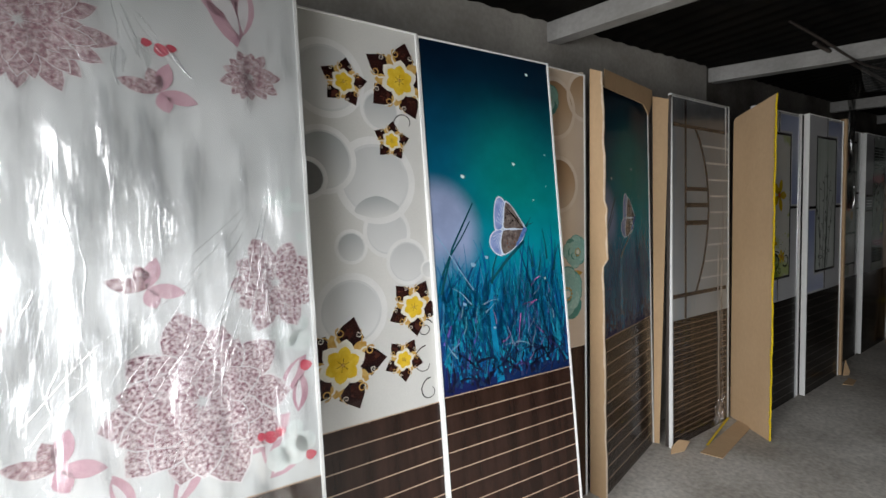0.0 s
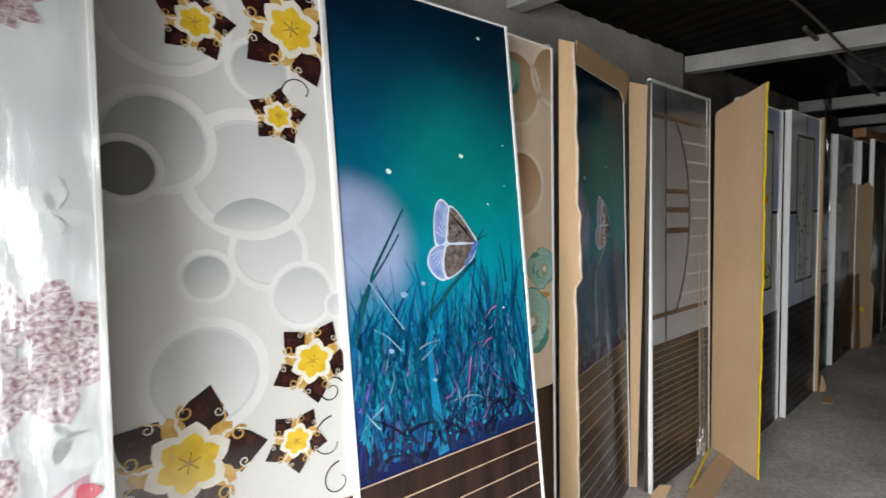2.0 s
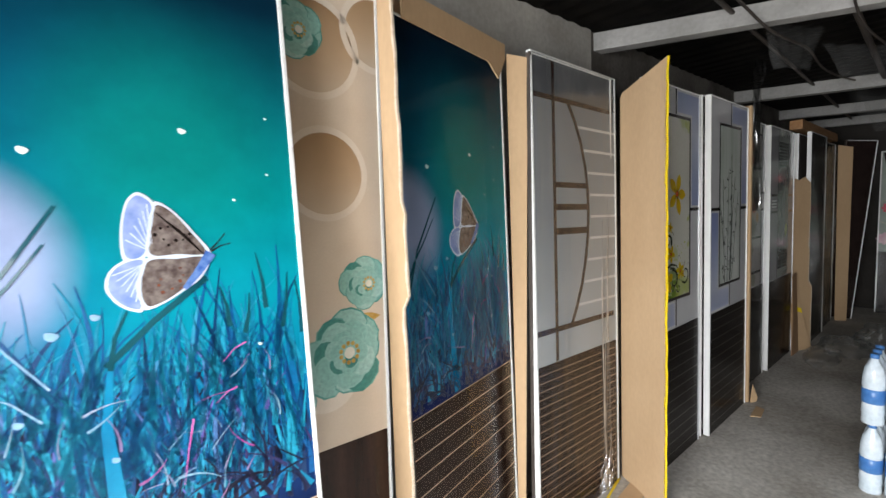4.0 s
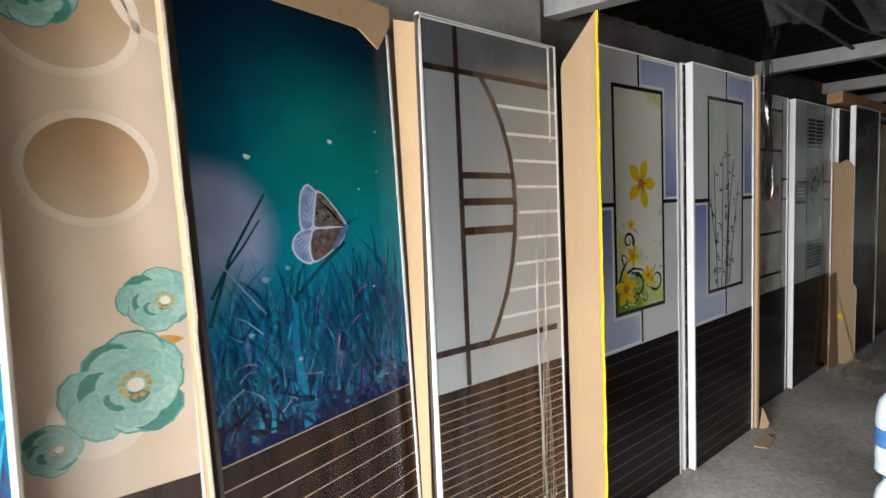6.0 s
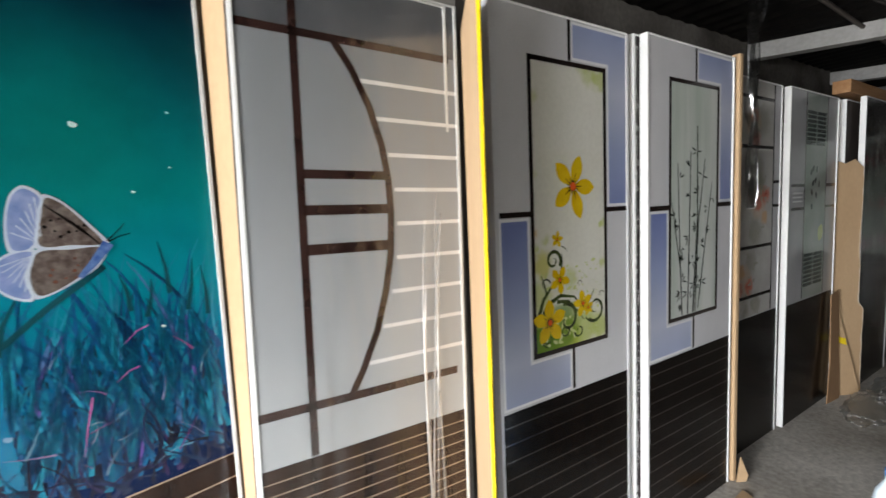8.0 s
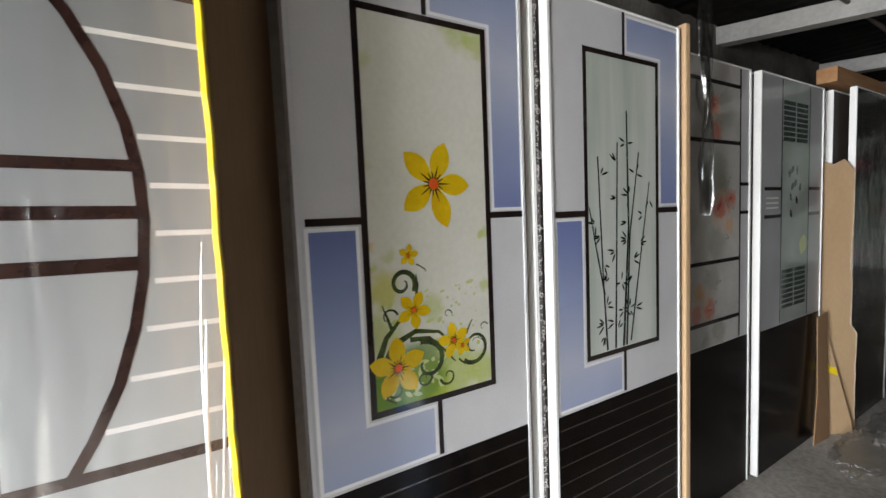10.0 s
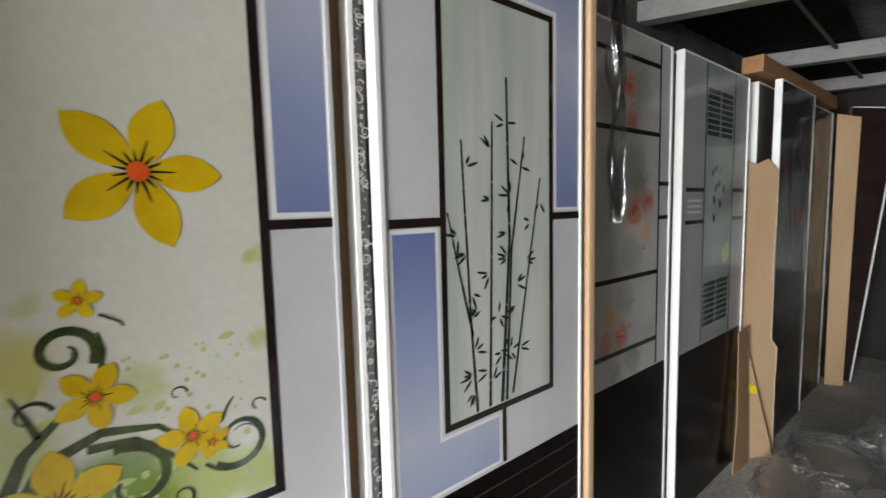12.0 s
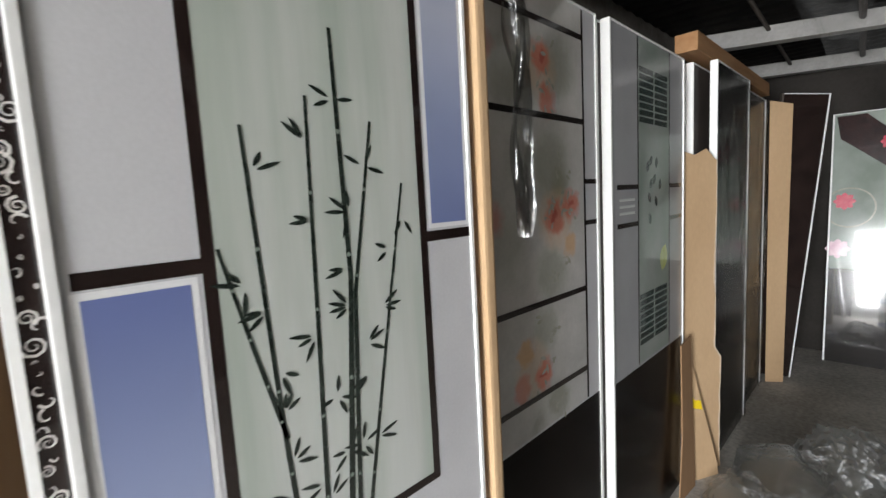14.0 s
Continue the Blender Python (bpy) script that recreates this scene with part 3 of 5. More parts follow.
def blue_print():
    m = bpy.data.materials.new("blue_fade_print")
    nt, nn, ln, bs = nodes_of(m)
    z = axis_of(nt, 2)
    w = nn.new("ShaderNodeMath")
    w.operation = "PINGPONG"
    w.inputs[1].default_value = 0.46
    ln.new(z, w.inputs[0])
    n = noise_of(nt, 3, 2)
    col = ramp(nt, w.outputs[0], [(0.0, (0.46, 0.49, 0.60)), (0.2, (0.30, 0.35, 0.53)), (0.46, (0.16, 0.20, 0.42))])
    ln.new(mix_color(nt, col, ramp(nt, n, [(0.3, (0.85,) * 3), (0.7, (1,) * 3)]), 1.0, "MULTIPLY"), bs.inputs["Base Color"])
    bs.inputs["Roughness"].default_value, bs.inputs["Coat Weight"].default_value = 0.3, 0.2
    return m


M_BLUE = blue_print()

# ---- first board: silvery print with glittering pink blossoms, wrapped in film ----
M_SILVER = ink("silver_print", (0.58, 0.60, 0.60), (0.74, 0.75, 0.75), 2.0, 0.3)
M_GLITTER = surface("pink_glitter_print", (0.28, 0.11, 0.15), (0.95, 0.86, 0.87), 120, 0.3, 300, 0.15, spread=0.45)
M_GLITTER2 = surface("rose_glitter_print", (0.36, 0.19, 0.22), (0.74, 0.62, 0.63), 85, 0.3, 280, 0.15, spread=0.45)
M_PINK = ink("pink_petal_print", (0.52, 0.30, 0.36), (0.66, 0.45, 0.50), 14)
M_PALE = ink("pale_petal_print", (0.70, 0.68, 0.69), (0.78, 0.76, 0.77), 10)
M_BERRY = ink("white_berry_print", (0.62, 0.68, 0.66), (0.78, 0.82, 0.81), 18)
M_RED = ink("red_blob_print", (0.55, 0.06, 0.10), (0.66, 0.14, 0.18), 20)


def blossom(ob, u, v, r, rings, lay, w, mats, seed, name="blossom_motif", cnt=11):
    rng = random.Random(seed)
    bm, rim = bmesh.new(), bmesh.new()
    for k in range(rings):
        rr, wd = r * (1 - 0.22 * k), 4.6 / cnt
        for i in range(cnt):
            a = 6.28318 * (i + 0.5 * (k % 2)) / cnt + rng.uniform(-0.12, 0.12)
            L = rr * rng.uniform(0.84, 1.08)
            p = clip_u(petal(u, v, a, L, L * wd, 0.12 * rr, 0.62, 7), 0.012, w - 0.01)
            q = clip_u(petal(u, v, a, L * 1.02, L * wd * 1.09, 0.10 * rr, 0.62, 7), 0.012, w - 0.01)
            if len(p) > 2 and len(q) > 2:
                add_poly(rim, q, lay + 2 * k + 0.1 * i)
                add_poly(bm, p, lay + 2 * k + 0.1 * i + 0.5)
    fl = part(name, rim, M_PALE, ob)
    part("petals", bm, mats, fl)


b1, w1 = board("display_board", "silvery board with glittering pink blossom print, wrapped in clear film", -0.47, 0.328, -0.452, 0.129, 0.038, 2.17, face=M_SILVER)
skirt(b1, w1, 0.797, M_BROWN, M_LINE, 0.801, 0.066, 0.004, 12)
for u, v, r, k, m_, s, cnt in ((0.20, 1.93, 0.17, 4, M_GLITTER2, 1, 17), (0.665, 1.885, 0.075, 3, M_GLITTER2, 2, 13), (0.515, 1.055, 0.215, 4, M_GLITTER, 3, 10), (0.70, 1.33, 0.125, 3, M_GLITTER, 4, 10), (0.04, 1.28, 0.12, 3, M_GLITTER, 8, 10)):
    blossom(b1, u, v, r, k, 3, w1, m_, s, cnt=cnt)
for u, v, a, L in ((0.585, 2.155, 285, 0.20), (0.66, 2.15, 262, 0.17), (0.545, 2.14, 300, 0.13), (0.62, 0.90, 40, 0.13), (0.65, 0.87, 70, 0.12), (0.70, 1.03, 55, 0.12), (0.66, 0.83, 35, 0.12), (0.74, 0.98, 80, 0.10), (0.45, 0.83, 60, 0.12), (0.37, 0.84, 110, 0.1)):
    p = clip_u(petal(u, v, radians(a), L, L * 0.42), 0.012, w1 - 0.01)
    if len(p) > 2:
        q = part("petal_motif", poly(p, 2.2), M_PINK, b1)
        part("petal_fold", poly(clip_u(petal(u, v, radians(a + 5), L * 0.85, L * 0.16, 0.1 * L), 0.012, w1 - 0.01), 2.5), M_PALE, q)
for u, v, r in ((0.715, 1.185, 0.036), (0.765, 1.168, 0.030), (0.755, 1.215, 0.026), (0.725, 0.885, 0.038), (0.685, 0.872, 0.032), (0.755, 0.90, 0.028), (0.73, 0.94, 0.022), (0.42, 2.09, 0.04), (0.47, 2.12, 0.03), (0.78, 1.45, 0.012)):
    part("berry_motif", disc(min(u, w1 - r - 0.012), v, r, 2.6, 16), M_BERRY, b1)
for u, v, r in ((0.668, 0.932, 0.018), (0.690, 0.940, 0.014), (0.645, 0.938, 0.012), (0.766, 1.10, 0.017), (0.766, 0.862, 0.015), (0.461, 1.917, 0.018), (0.482, 1.925, 0.012), (0.43, 1.93, 0.012)):
    part("red_motif", poly(smooth([(u + r * k * math.cos(a), v + r * k * math.sin(a)) for a, k in ((0, 1.1), (1.1, 0.8), (2.2, 1.0), (3.5, 0.85), (4.8, 0.9))], 4)[::-1], 9.5), M_RED, b1)
for u, v, s in ((0.413, 1.335, 1.0), (0.243, 0.972, 1.1), (0.455, 1.81, 1.05), (0.735, 1.54, 0.75)):
    fl = part("leaf_pair_motif", poly(petal(u, v, radians(165), 0.085 * s, 0.035 * s), 4), M_GLITTER2 if s > 0.8 else M_BERRY, b1)
    for a, L in ((75, 0.075), (110, 0.06), (-12, 0.08), (-70, 0.05)):
        part("leaf_motif", poly(clip_u(petal(u, v, radians(a), L * s, 0.036 * s), 0.012, w1 - 0.01), 4.3), (M_PINK if a < 80 else M_GLITTER2) if s > 0.8 else M_BERRY, fl)


def film_sheet(ob, u0, u1, v0, v1, gap, amp, fx, fz, mat_, seed, nu=60, nv=90, name="film_wrap"):
    """Wrinkled clear film stretched over a board."""
    bm = bmesh.new()
    rows = []
    for j in range(nv + 1):
        row = []
        for i in range(nu + 1):
            u, v = u0 + (u1 - u0) * i / nu, v0 + (v1 - v0) * j / nv
            k = noise.noise((u * fx + seed, v * fz, seed)) + 0.5 * noise.noise((u * fx * 2.7 + v * 3, v * fz * 2.3, seed + 5))
            row.append(bm.verts.new((u, -gap - amp * abs(k), v)))
        rows.append(row)
    for j in range(nv):
        for i in range(nu):
            bm.faces.new((rows[j][i], rows[j][i + 1], rows[j + 1][i + 1], rows[j + 1][i]))
    for f in bm.faces:
        f.smooth = True
    return part(name, bm, mat_, ob, "crinkled clear packing film")


film_sheet(b1, 0.0, w1, 0.0, 2.16, 0.008, 0.022, 9, 3.0, M_FILM, 2)
M_PLEAT = film_material("film_pleat", 0.2, 8, (2, 1, 0.3), 0.25, 0.3)
rng = random.Random(41)


def film_creases(n, u0, v0, a_lo, a_hi, d_hi, l_hi, wd):
    """Fine bright creases that fan from one pinched spot of the film."""
    for i in range(n):
        a, d, L = radians(rng.uniform(a_lo, a_hi)), rng.uniform(0.04, d_hi), rng.uniform(0.05, l_hi)
        pts = [(u0 + (d + L * t) * math.cos(a + 0.02 * math.sin(5 * t + i)), v0 + (d + L * t) * math.sin(a + 0.012 * math.cos(6 * t + i))) for t in (0, 0.14, 0.28, 0.42, 0.56, 0.7, 0.85, 1.0)]
        if all(0.01 < q[0] < w1 - 0.01 and 0.02 < q[1] < 2.14 for q in pts):
            part("film_crease", ridge(pts, 0.0008, rng.uniform(0.0015, wd), 105 + 0.1 * i, 0.3), M_PLEAT, b1)


film_creases(40, 0.70, 1.60, 224, 266, 0.55, 0.30, 0.004)
film_creases(16, 0.36, 2.06, 270, 312, 0.18, 0.10, 0.010)
film_creases(10, 0.26, 1.72, 262, 278, 0.55, 0.22, 0.005)

# ---- second board: grey rings and jewelled brown flowers ----
M_RINGBG = ink("ring_print_ground", (0.60, 0.60, 0.57), (0.68, 0.675, 0.64), 2, 0.3)
M_RING = ink("pale_ring_print", (0.72, 0.72, 0.70), (0.80, 0.80, 0.78), 6)
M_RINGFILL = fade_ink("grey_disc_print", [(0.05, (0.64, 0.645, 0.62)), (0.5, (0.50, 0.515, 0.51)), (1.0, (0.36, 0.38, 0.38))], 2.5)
M_RINGMID = ink("mid_ring_print", (0.60, 0.61, 0.60), (0.68, 0.69, 0.68), 6)
M_RINGDARK = ink("dark_disc_print", (0.15, 0.15, 0.145), (0.24, 0.24, 0.23), 4)
M_SEPAL = ink("dark_sepal_print", (0.010, 0.005, 0.005), (0.040, 0.012, 0.010), 22, 0.25)
M_SEPAL2 = ink("brown_sepal_print", (0.022, 0.007, 0.006), (0.060, 0.020, 0.014), 30, 0.2)
M_GOLD = ink("gold_scroll_print", (0.45, 0.25, 0.05), (0.62, 0.42, 0.14), 40)
M_IVORY = ink("ivory_petal_print", (0.72, 0.68, 0.56), (0.80, 0.77, 0.68), 25)
M_YELLOW = ink("yellow_petal_print", (0.66, 0.42, 0.02), (0.78, 0.55, 0.05), 30)


def jewel_flower(ob, u, v, r, rot, w, lay=6):
    rot = radians(rot)
    lo, hi = 0.010, w - 0.008

    def put(parent, name, shapes, m_, k):
        for i, q in enumerate(shapes):
            q = clip_u(q, lo, hi)
            if len(q) > 2:
                part(name, poly(q, lay + k + 0.05 * i), m_, parent)
    fl = part("flower_motif", poly([(min(max(u + r * 0.53 * math.cos(i * 0.449), lo), hi), v + r * 0.53 * math.sin(i * 0.449)) for i in range(14)], lay), M_GOLD, ob)
    put(fl, "sepal", [kite(u, v, rot + i * 1.2566, r * 1.06, r * 0.70, r * 0.40, r * 0.66) for i in range(5)], M_SEPAL, 0.5)
    put(fl, "gold_scroll", [petal(u, v, rot + (i + 0.5) * 1.2566, r * 0.72, r * 0.30, r * 0.3) for i in range(5)], M_GOLD, 1)
    put(fl, "white_petal", [petal(u, v, rot + 0.3 + i * 1.0472, r * 0.56, r * 0.42, 0.05 * r, 0.55) for i in range(6)], M_IVORY, 2)
    put(fl, "yellow_petal", [petal(u, v, rot + 0.3 + i * 1.0472, r * 0.41, r * 0.30, 0.02 * r, 0.6) for i in range(6)], M_YELLOW, 3)
    for i in range(5):
        a = rot + (i + 0.5) * 1.2566
        for m_, c, wd in ((M_GOLD, curl(u + 0.70 * r * math.cos(a - 0.3), v + 0.70 * r * math.sin(a - 0.3), r * 0.12, a, 1.2, 14), 0.035), (M_IVORY, curl(u + 0.74 * r * math.cos(a + 0.35), v + 0.74 * r * math.sin(a + 0.35), r * 0.08, a, -1.2, 12), 0.02)):
            if all(lo < q[0] < hi for q in c):
                part("scroll_line", stroke(c, r * wd, r * wd * 0.5, lay + 4), m_, fl)
    for i in range(5):
        a = rot + i * 1.2566
        q = clip_u(kite(u, v, a + 0.10, r * 0.92, r * 0.30, r * 0.50, r * 0.70), lo, hi)
        if len(q) > 2:
            part("sepal_sheen", poly(q, lay + 0.8), M_SEPAL2, fl)
        for k, m_ in ((-0.52, M_GOLD), (0.52, M_IVORY)):
            q = [(u + d * r * math.cos(a + k * e), v + d * r * math.sin(a + k * e)) for d, e in ((0.42, 0.9), (0.58, 1.05), (0.72, 0.85), (0.86, 0.5))]
            if all(lo < z[0] < hi for z in q):
                part("gold_edge", stroke(q, r * 0.06, r * 0.015, lay + 1.6), m_, fl)
    for i in range(6):
        a = rot + 0.3 + i * 1.0472
        part("vein_line", stroke([(u + 0.02 * r * math.cos(a), v + 0.02 * r * math.sin(a)), (u + 0.15 * r * math.cos(a), v + 0.15 * r * math.sin(a))], r * 0.008, r * 0.012, lay + 4.2), M_SEPAL, fl)


b2, w2 = board("display_board", "grey board printed with pale rings and dark jewelled flowers", 0.12, 0.834, -0.250, 0.086, 0.02, 2.14, face=M_RINGBG)
U2 = lambda x, z: x - 0.12 - 0.02 * z
M_RINGPALE = fade_ink("pale_disc_print", [(0.05, (0.70, 0.705, 0.69)), (0.6, (0.60, 0.61, 0.60)), (1.0, (0.52, 0.535, 0.53))], 2.5)
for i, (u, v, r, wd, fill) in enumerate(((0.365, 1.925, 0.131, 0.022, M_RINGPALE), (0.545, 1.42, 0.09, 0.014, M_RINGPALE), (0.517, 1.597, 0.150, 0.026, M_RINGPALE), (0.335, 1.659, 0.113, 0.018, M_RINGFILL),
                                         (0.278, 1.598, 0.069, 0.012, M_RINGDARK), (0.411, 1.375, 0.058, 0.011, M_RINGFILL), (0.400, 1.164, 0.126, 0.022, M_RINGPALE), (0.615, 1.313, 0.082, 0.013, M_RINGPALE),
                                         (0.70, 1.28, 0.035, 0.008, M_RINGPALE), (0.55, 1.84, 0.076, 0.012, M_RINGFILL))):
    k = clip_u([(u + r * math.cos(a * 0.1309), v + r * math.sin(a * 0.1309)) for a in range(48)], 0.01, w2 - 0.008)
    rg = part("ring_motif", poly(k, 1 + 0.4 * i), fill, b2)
    part("ring_band", ring(u, v, r, wd, 1.15 + 0.4 * i, 0.01, w2 - 0.008), M_RING, rg)
    part("ring_inner_band", ring(u, v, r - wd, wd * 0.35, 1.12 + 0.4 * i, 0.01, w2 - 0.008), M_RINGMID, rg)
part("lens_motif", poly(smooth([(0.43, 1.492), (0.46, 1.527), (0.512, 1.543), (0.56, 1.530), (0.597, 1.503), (0.56, 1.478), (0.512, 1.468), (0.465, 1.475)], 4)[::-1], 3.4), M_RINGFILL, b2)
for u, v, r, a in ((0.422, 1.920, 0.080, 9), (0.631, 1.955, 0.135, 5), (0.585, 1.737, 0.067, 11), (0.628, 1.152, 0.098, 57), (0.355, 0.998, 0.148, 0), (0.576, 0.976, 0.073, 54)):
    jewel_flower(b2, u, v, r, a, w2)
for c in ((0.80, 1.80, 0.05, 3.4, -0.6), (0.81, 1.07, 0.035, 0.5, 1.3), (0.80, 0.95, 0.06, 1.5, 0.7), (0.81, 0.85, 0.045, 1.5, 0.9)):
    bm = bmesh.new()
    add_stroke(bm, curl(U2(c[0], c[1]), c[1], c[2], c[3], c[4]), 0.004, 0.002, 5)
    for vtx in bm.verts:
        vtx.co.x = min(vtx.co.x, w2 - 0.008)
    part("scroll_motif", bm, M_BAR, b2)
lower_lines(b2, w2)

# ---- third board: night meadow ----
b3, w3 = board("display_board", "deep teal night-meadow print board with white edging", 0.827, 1.4775, -0.272, 0.100, 0.020, 2.125, -2.3, face=M_NIGHT)
night_motif(b3, w3, 11, 0.009)
lower_lines(b3, w3)

# ---- fourth board: beige circles and teal flowers ----
M_BEIGE = ink("beige_print", (0.60, 0.48, 0.36), (0.69, 0.58, 0.46), 2.5, 0.4)
M_BEIGE2 = fade_ink("tan_disc_print", [(0.0, (0.58, 0.46, 0.34)), (0.5, (0.47, 0.33, 0.205)), (1.0, (0.33, 0.20, 0.10))], 4, 0.4)
M_BEIGE3 = ink("cream_ring_print", (0.68, 0.58, 0.47), (0.75, 0.66, 0.56), 4, 0.4)
M_TEAL = ink("teal_petal_print", (0.04, 0.22, 0.19), (0.20, 0.46, 0.40), 14)
b4, w4 = board("display_board", "beige board printed with circles and teal flowers", 1.16, 1.806, -0.035, 0.012, 0.03, 2.14, face=M_BEIGE)
U4 = lambda x, z: x - 1.16 - 0.03 * z
for x, z, r in ((1.665, 1.595, 0.125), (1.65, 1.95, 0.135), (1.86, 2.03, 0.11), (1.63, 1.0, 0.09)):
    k = clip_u([(U4(x, z) + r * math.cos(a * 0.1309), z + r * math.sin(a * 0.1309)) for a in range(48)], 0.01, w4 - 0.008)
    dsc = part("disc_motif", poly(k, 2), M_BEIGE2 if x != 1.63 else M_BEIGE3, b4)
    part("ring_band", ring(U4(x, z), z, r + 0.012, 0.02, 3, 0.01, w4 - 0.008), M_BEIGE3, dsc)
M_TEALS = island_ink("teal_petals_print", [(0.0, (0.05, 0.24, 0.20)), (0.4, (0.12, 0.36, 0.31)), (0.75, (0.24, 0.50, 0.44)), (1.0, (0.40, 0.62, 0.56))])
M_TEALRIM = ink("teal_rim_print", (0.26, 0.50, 0.44), (0.40, 0.62, 0.56), 20)


def round_petal(u, v, a, L, wd):
    """A broad rounded petal that starts near (u, v)."""
    c, s = math.cos(a), math.sin(a)
    return [(u + c * d - s * e, v + s * d + c * e) for d, e in ((L * (0.52 + 0.46 * math.cos(q * 0.524)), wd / 2 * math.sin(q * 0.524) * (1 + 0.25 * math.cos(q * 0.524))) for q in range(12))]


for u, v, r in ((0.50, 1.062, 0.140), (0.575, 1.265, 0.088), (0.38, 1.985, 0.085), (0.345, 0.945, 0.065)):
    rng = random.Random(int(r * 1000))
    fl = None
    for k in range(4):
        bm, rim = bmesh.new(), bmesh.new()
        for i in range(8 - k):
            a, L = 6.28318 * (i + 0.4 * k) / (8 - k) + rng.uniform(-0.2, 0.2), r * (1 - 0.21 * k) * rng.uniform(0.85, 1.08)
            p, q = (clip_u(round_petal(u, v, a, L * e, L * 0.86 * e), 0.01, w4 - 0.008) for e in (0.96, 1.0))
            if len(p) > 2 and len(q) > 2:
                add_poly(rim, q, 4 + k * 1.2 + 0.1 * i)
                add_poly(bm, p, 4 + k * 1.2 + 0.1 * i + 0.05)
        q = part("flower_motif" if fl is None else "petal_rims", rim, M_TEALRIM if k else M_TEAL, fl or b4)
        fl = fl or q
        part("petals", bm, M_TEALS, fl)
    for i in range(11):
        a = i * 0.571
        p = disc(min(u + 0.012 + r * 0.21 * math.cos(a), w4 - 0.02), v + r * 0.21 * math.sin(a), r * 0.05, 9.6, 8)
        part("stamen", p, M_GOLD, fl)
    part("flower_eye", disc(min(u + 0.012, w4 - 0.03), v, r * 0.13, 10.2, 14), M_IVORY, fl)
part("leaf_motif", poly(clip_u(petal(U4(1.72, 1.16), 1.16, 0.0, 0.10, 0.03), 0.01, w4 - 0.008), 4), M_GOLD, b4)
skirt(b4, w4, 0.79, M_BROWN, M_LINE, 0.70, 0.066, 0.003, 0)


# ---- cardboard ----
def card(name, label, outline, m, t=0.006, material=None, parent=None):
    """A cardboard sheet cut to an outline (u, v), thickness behind."""
    bm = bmesh.new()
    f = [bm.verts.new((u, 0, v)) for u, v in outline]
    g = [bm.verts.new((u, t, v)) for u, v in outline]
    bm.faces.new(f)
    bm.faces.new(g[::-1])
    for i in range(len(f)):
        j = (i + 1) % len(f)
        bm.faces.new((f[j], f[i], g[i], g[j]))
    bm.normal_update()
    bmesh.ops.triangulate(bm, faces=[q for q in bm.faces if len(q.verts) > 4])
    if parent:
        return part(name, bm, material or M_CARD, parent, label)
    return solid(name, bm, material or M_CARD, label, "cardboard", m, "cardboard packing")


def torn(u, v0, v1, n, amp, seed):
    """Points of a ragged upright edge, going up."""
    rng = random.Random(seed)
    out, d = [], 0.0
    for i in range(n + 1):
        d = 0.7 * d + rng.uniform(-amp, amp)
        out.append((u + d, v0 + (v1 - v0) * i / n))
    return out


def torn_wrap(label, outline, edge, m):
    ob = thing("cardboard_wrap", label, "cardboard", m, "cardboard packing")
    card("sheet", "", outline, None, parent=ob)
    rng = random.Random(len(edge))
    inner = [(u - rng.uniform(0.002, 0.009), v) for u, v in edge]
    card("torn_edge", "pale raw torn ply", [(u + 0.0015, v) for u, v in edge] + inner[::-1], None, 0.0075, M_CARD_RAW, ob).location.y = -0.0008
    return ob


M_CARD_RAW = surface("raw_torn_card", (0.58, 0.46, 0.33), (0.70, 0.59, 0.46), 30, 0.9, 120, 0.4, spread=0.2)
edge = [(u - 0.022 * v, v) for u, v in torn(0.098, 0, 1.18, 22, 0.003, 3) + torn(0.128, 1.22, 1.46, 6, 0.004, 4) + torn(0.112, 1.50, 2.1, 14, 0.004, 5)]
torn_wrap("torn beige cardboard edge wrap standing between two boards", [(0, 0)] + edge + [(0.0, 2.13)], edge, pose(1.826, -0.042, 0, 0, 0.9, -86))
card("cardboard_backing", "tan cardboard backing sheet behind the night-meadow board", [(0, 0), (0.70, 0), (0.71, 1.0), (0.73, 2.08), (0.30, 2.13), (0.0, 2.135)], pose(1.88, -0.078, 0, -0.8, 0.3, 14))
b5, w5 = board("display_board", "teal night-meadow print board with torn cardboard packing", 1.858, 2.542, -0.115, 0.012, 0.0, 2.06, 14, face=M_NIGHT, left=M_BACK)
night_motif(b5, w5, 23, -0.004, 1.0625)
lower_lines(b5, w5)
card("cardboard_flap", "tan cardboard flap folded over a board's top", [(0, 0), (0.52, 0.0), (0.60, -0.05), (0.66, 0.04), (0.66, 0.10), (0.0, 0.085)], pose(1.89, -0.115, 2.04, 0, 0, 14.0))

card("cardboard_wrap", "narrow tan cardboard flange folded forward beside a board", [(0, 0), (0.030, 0), (0.058, 1.0), (0.088, 2.08), (0.0, 2.11)], pose(2.550, 0.055, 0, 0, 0, -62))

film_sheet(b5, 0.012, w5 - 0.01, 0.01, 2.05, 0.006, 0.003, 5, 0.8, M_FILM_TAUT, 21, 24, 30)

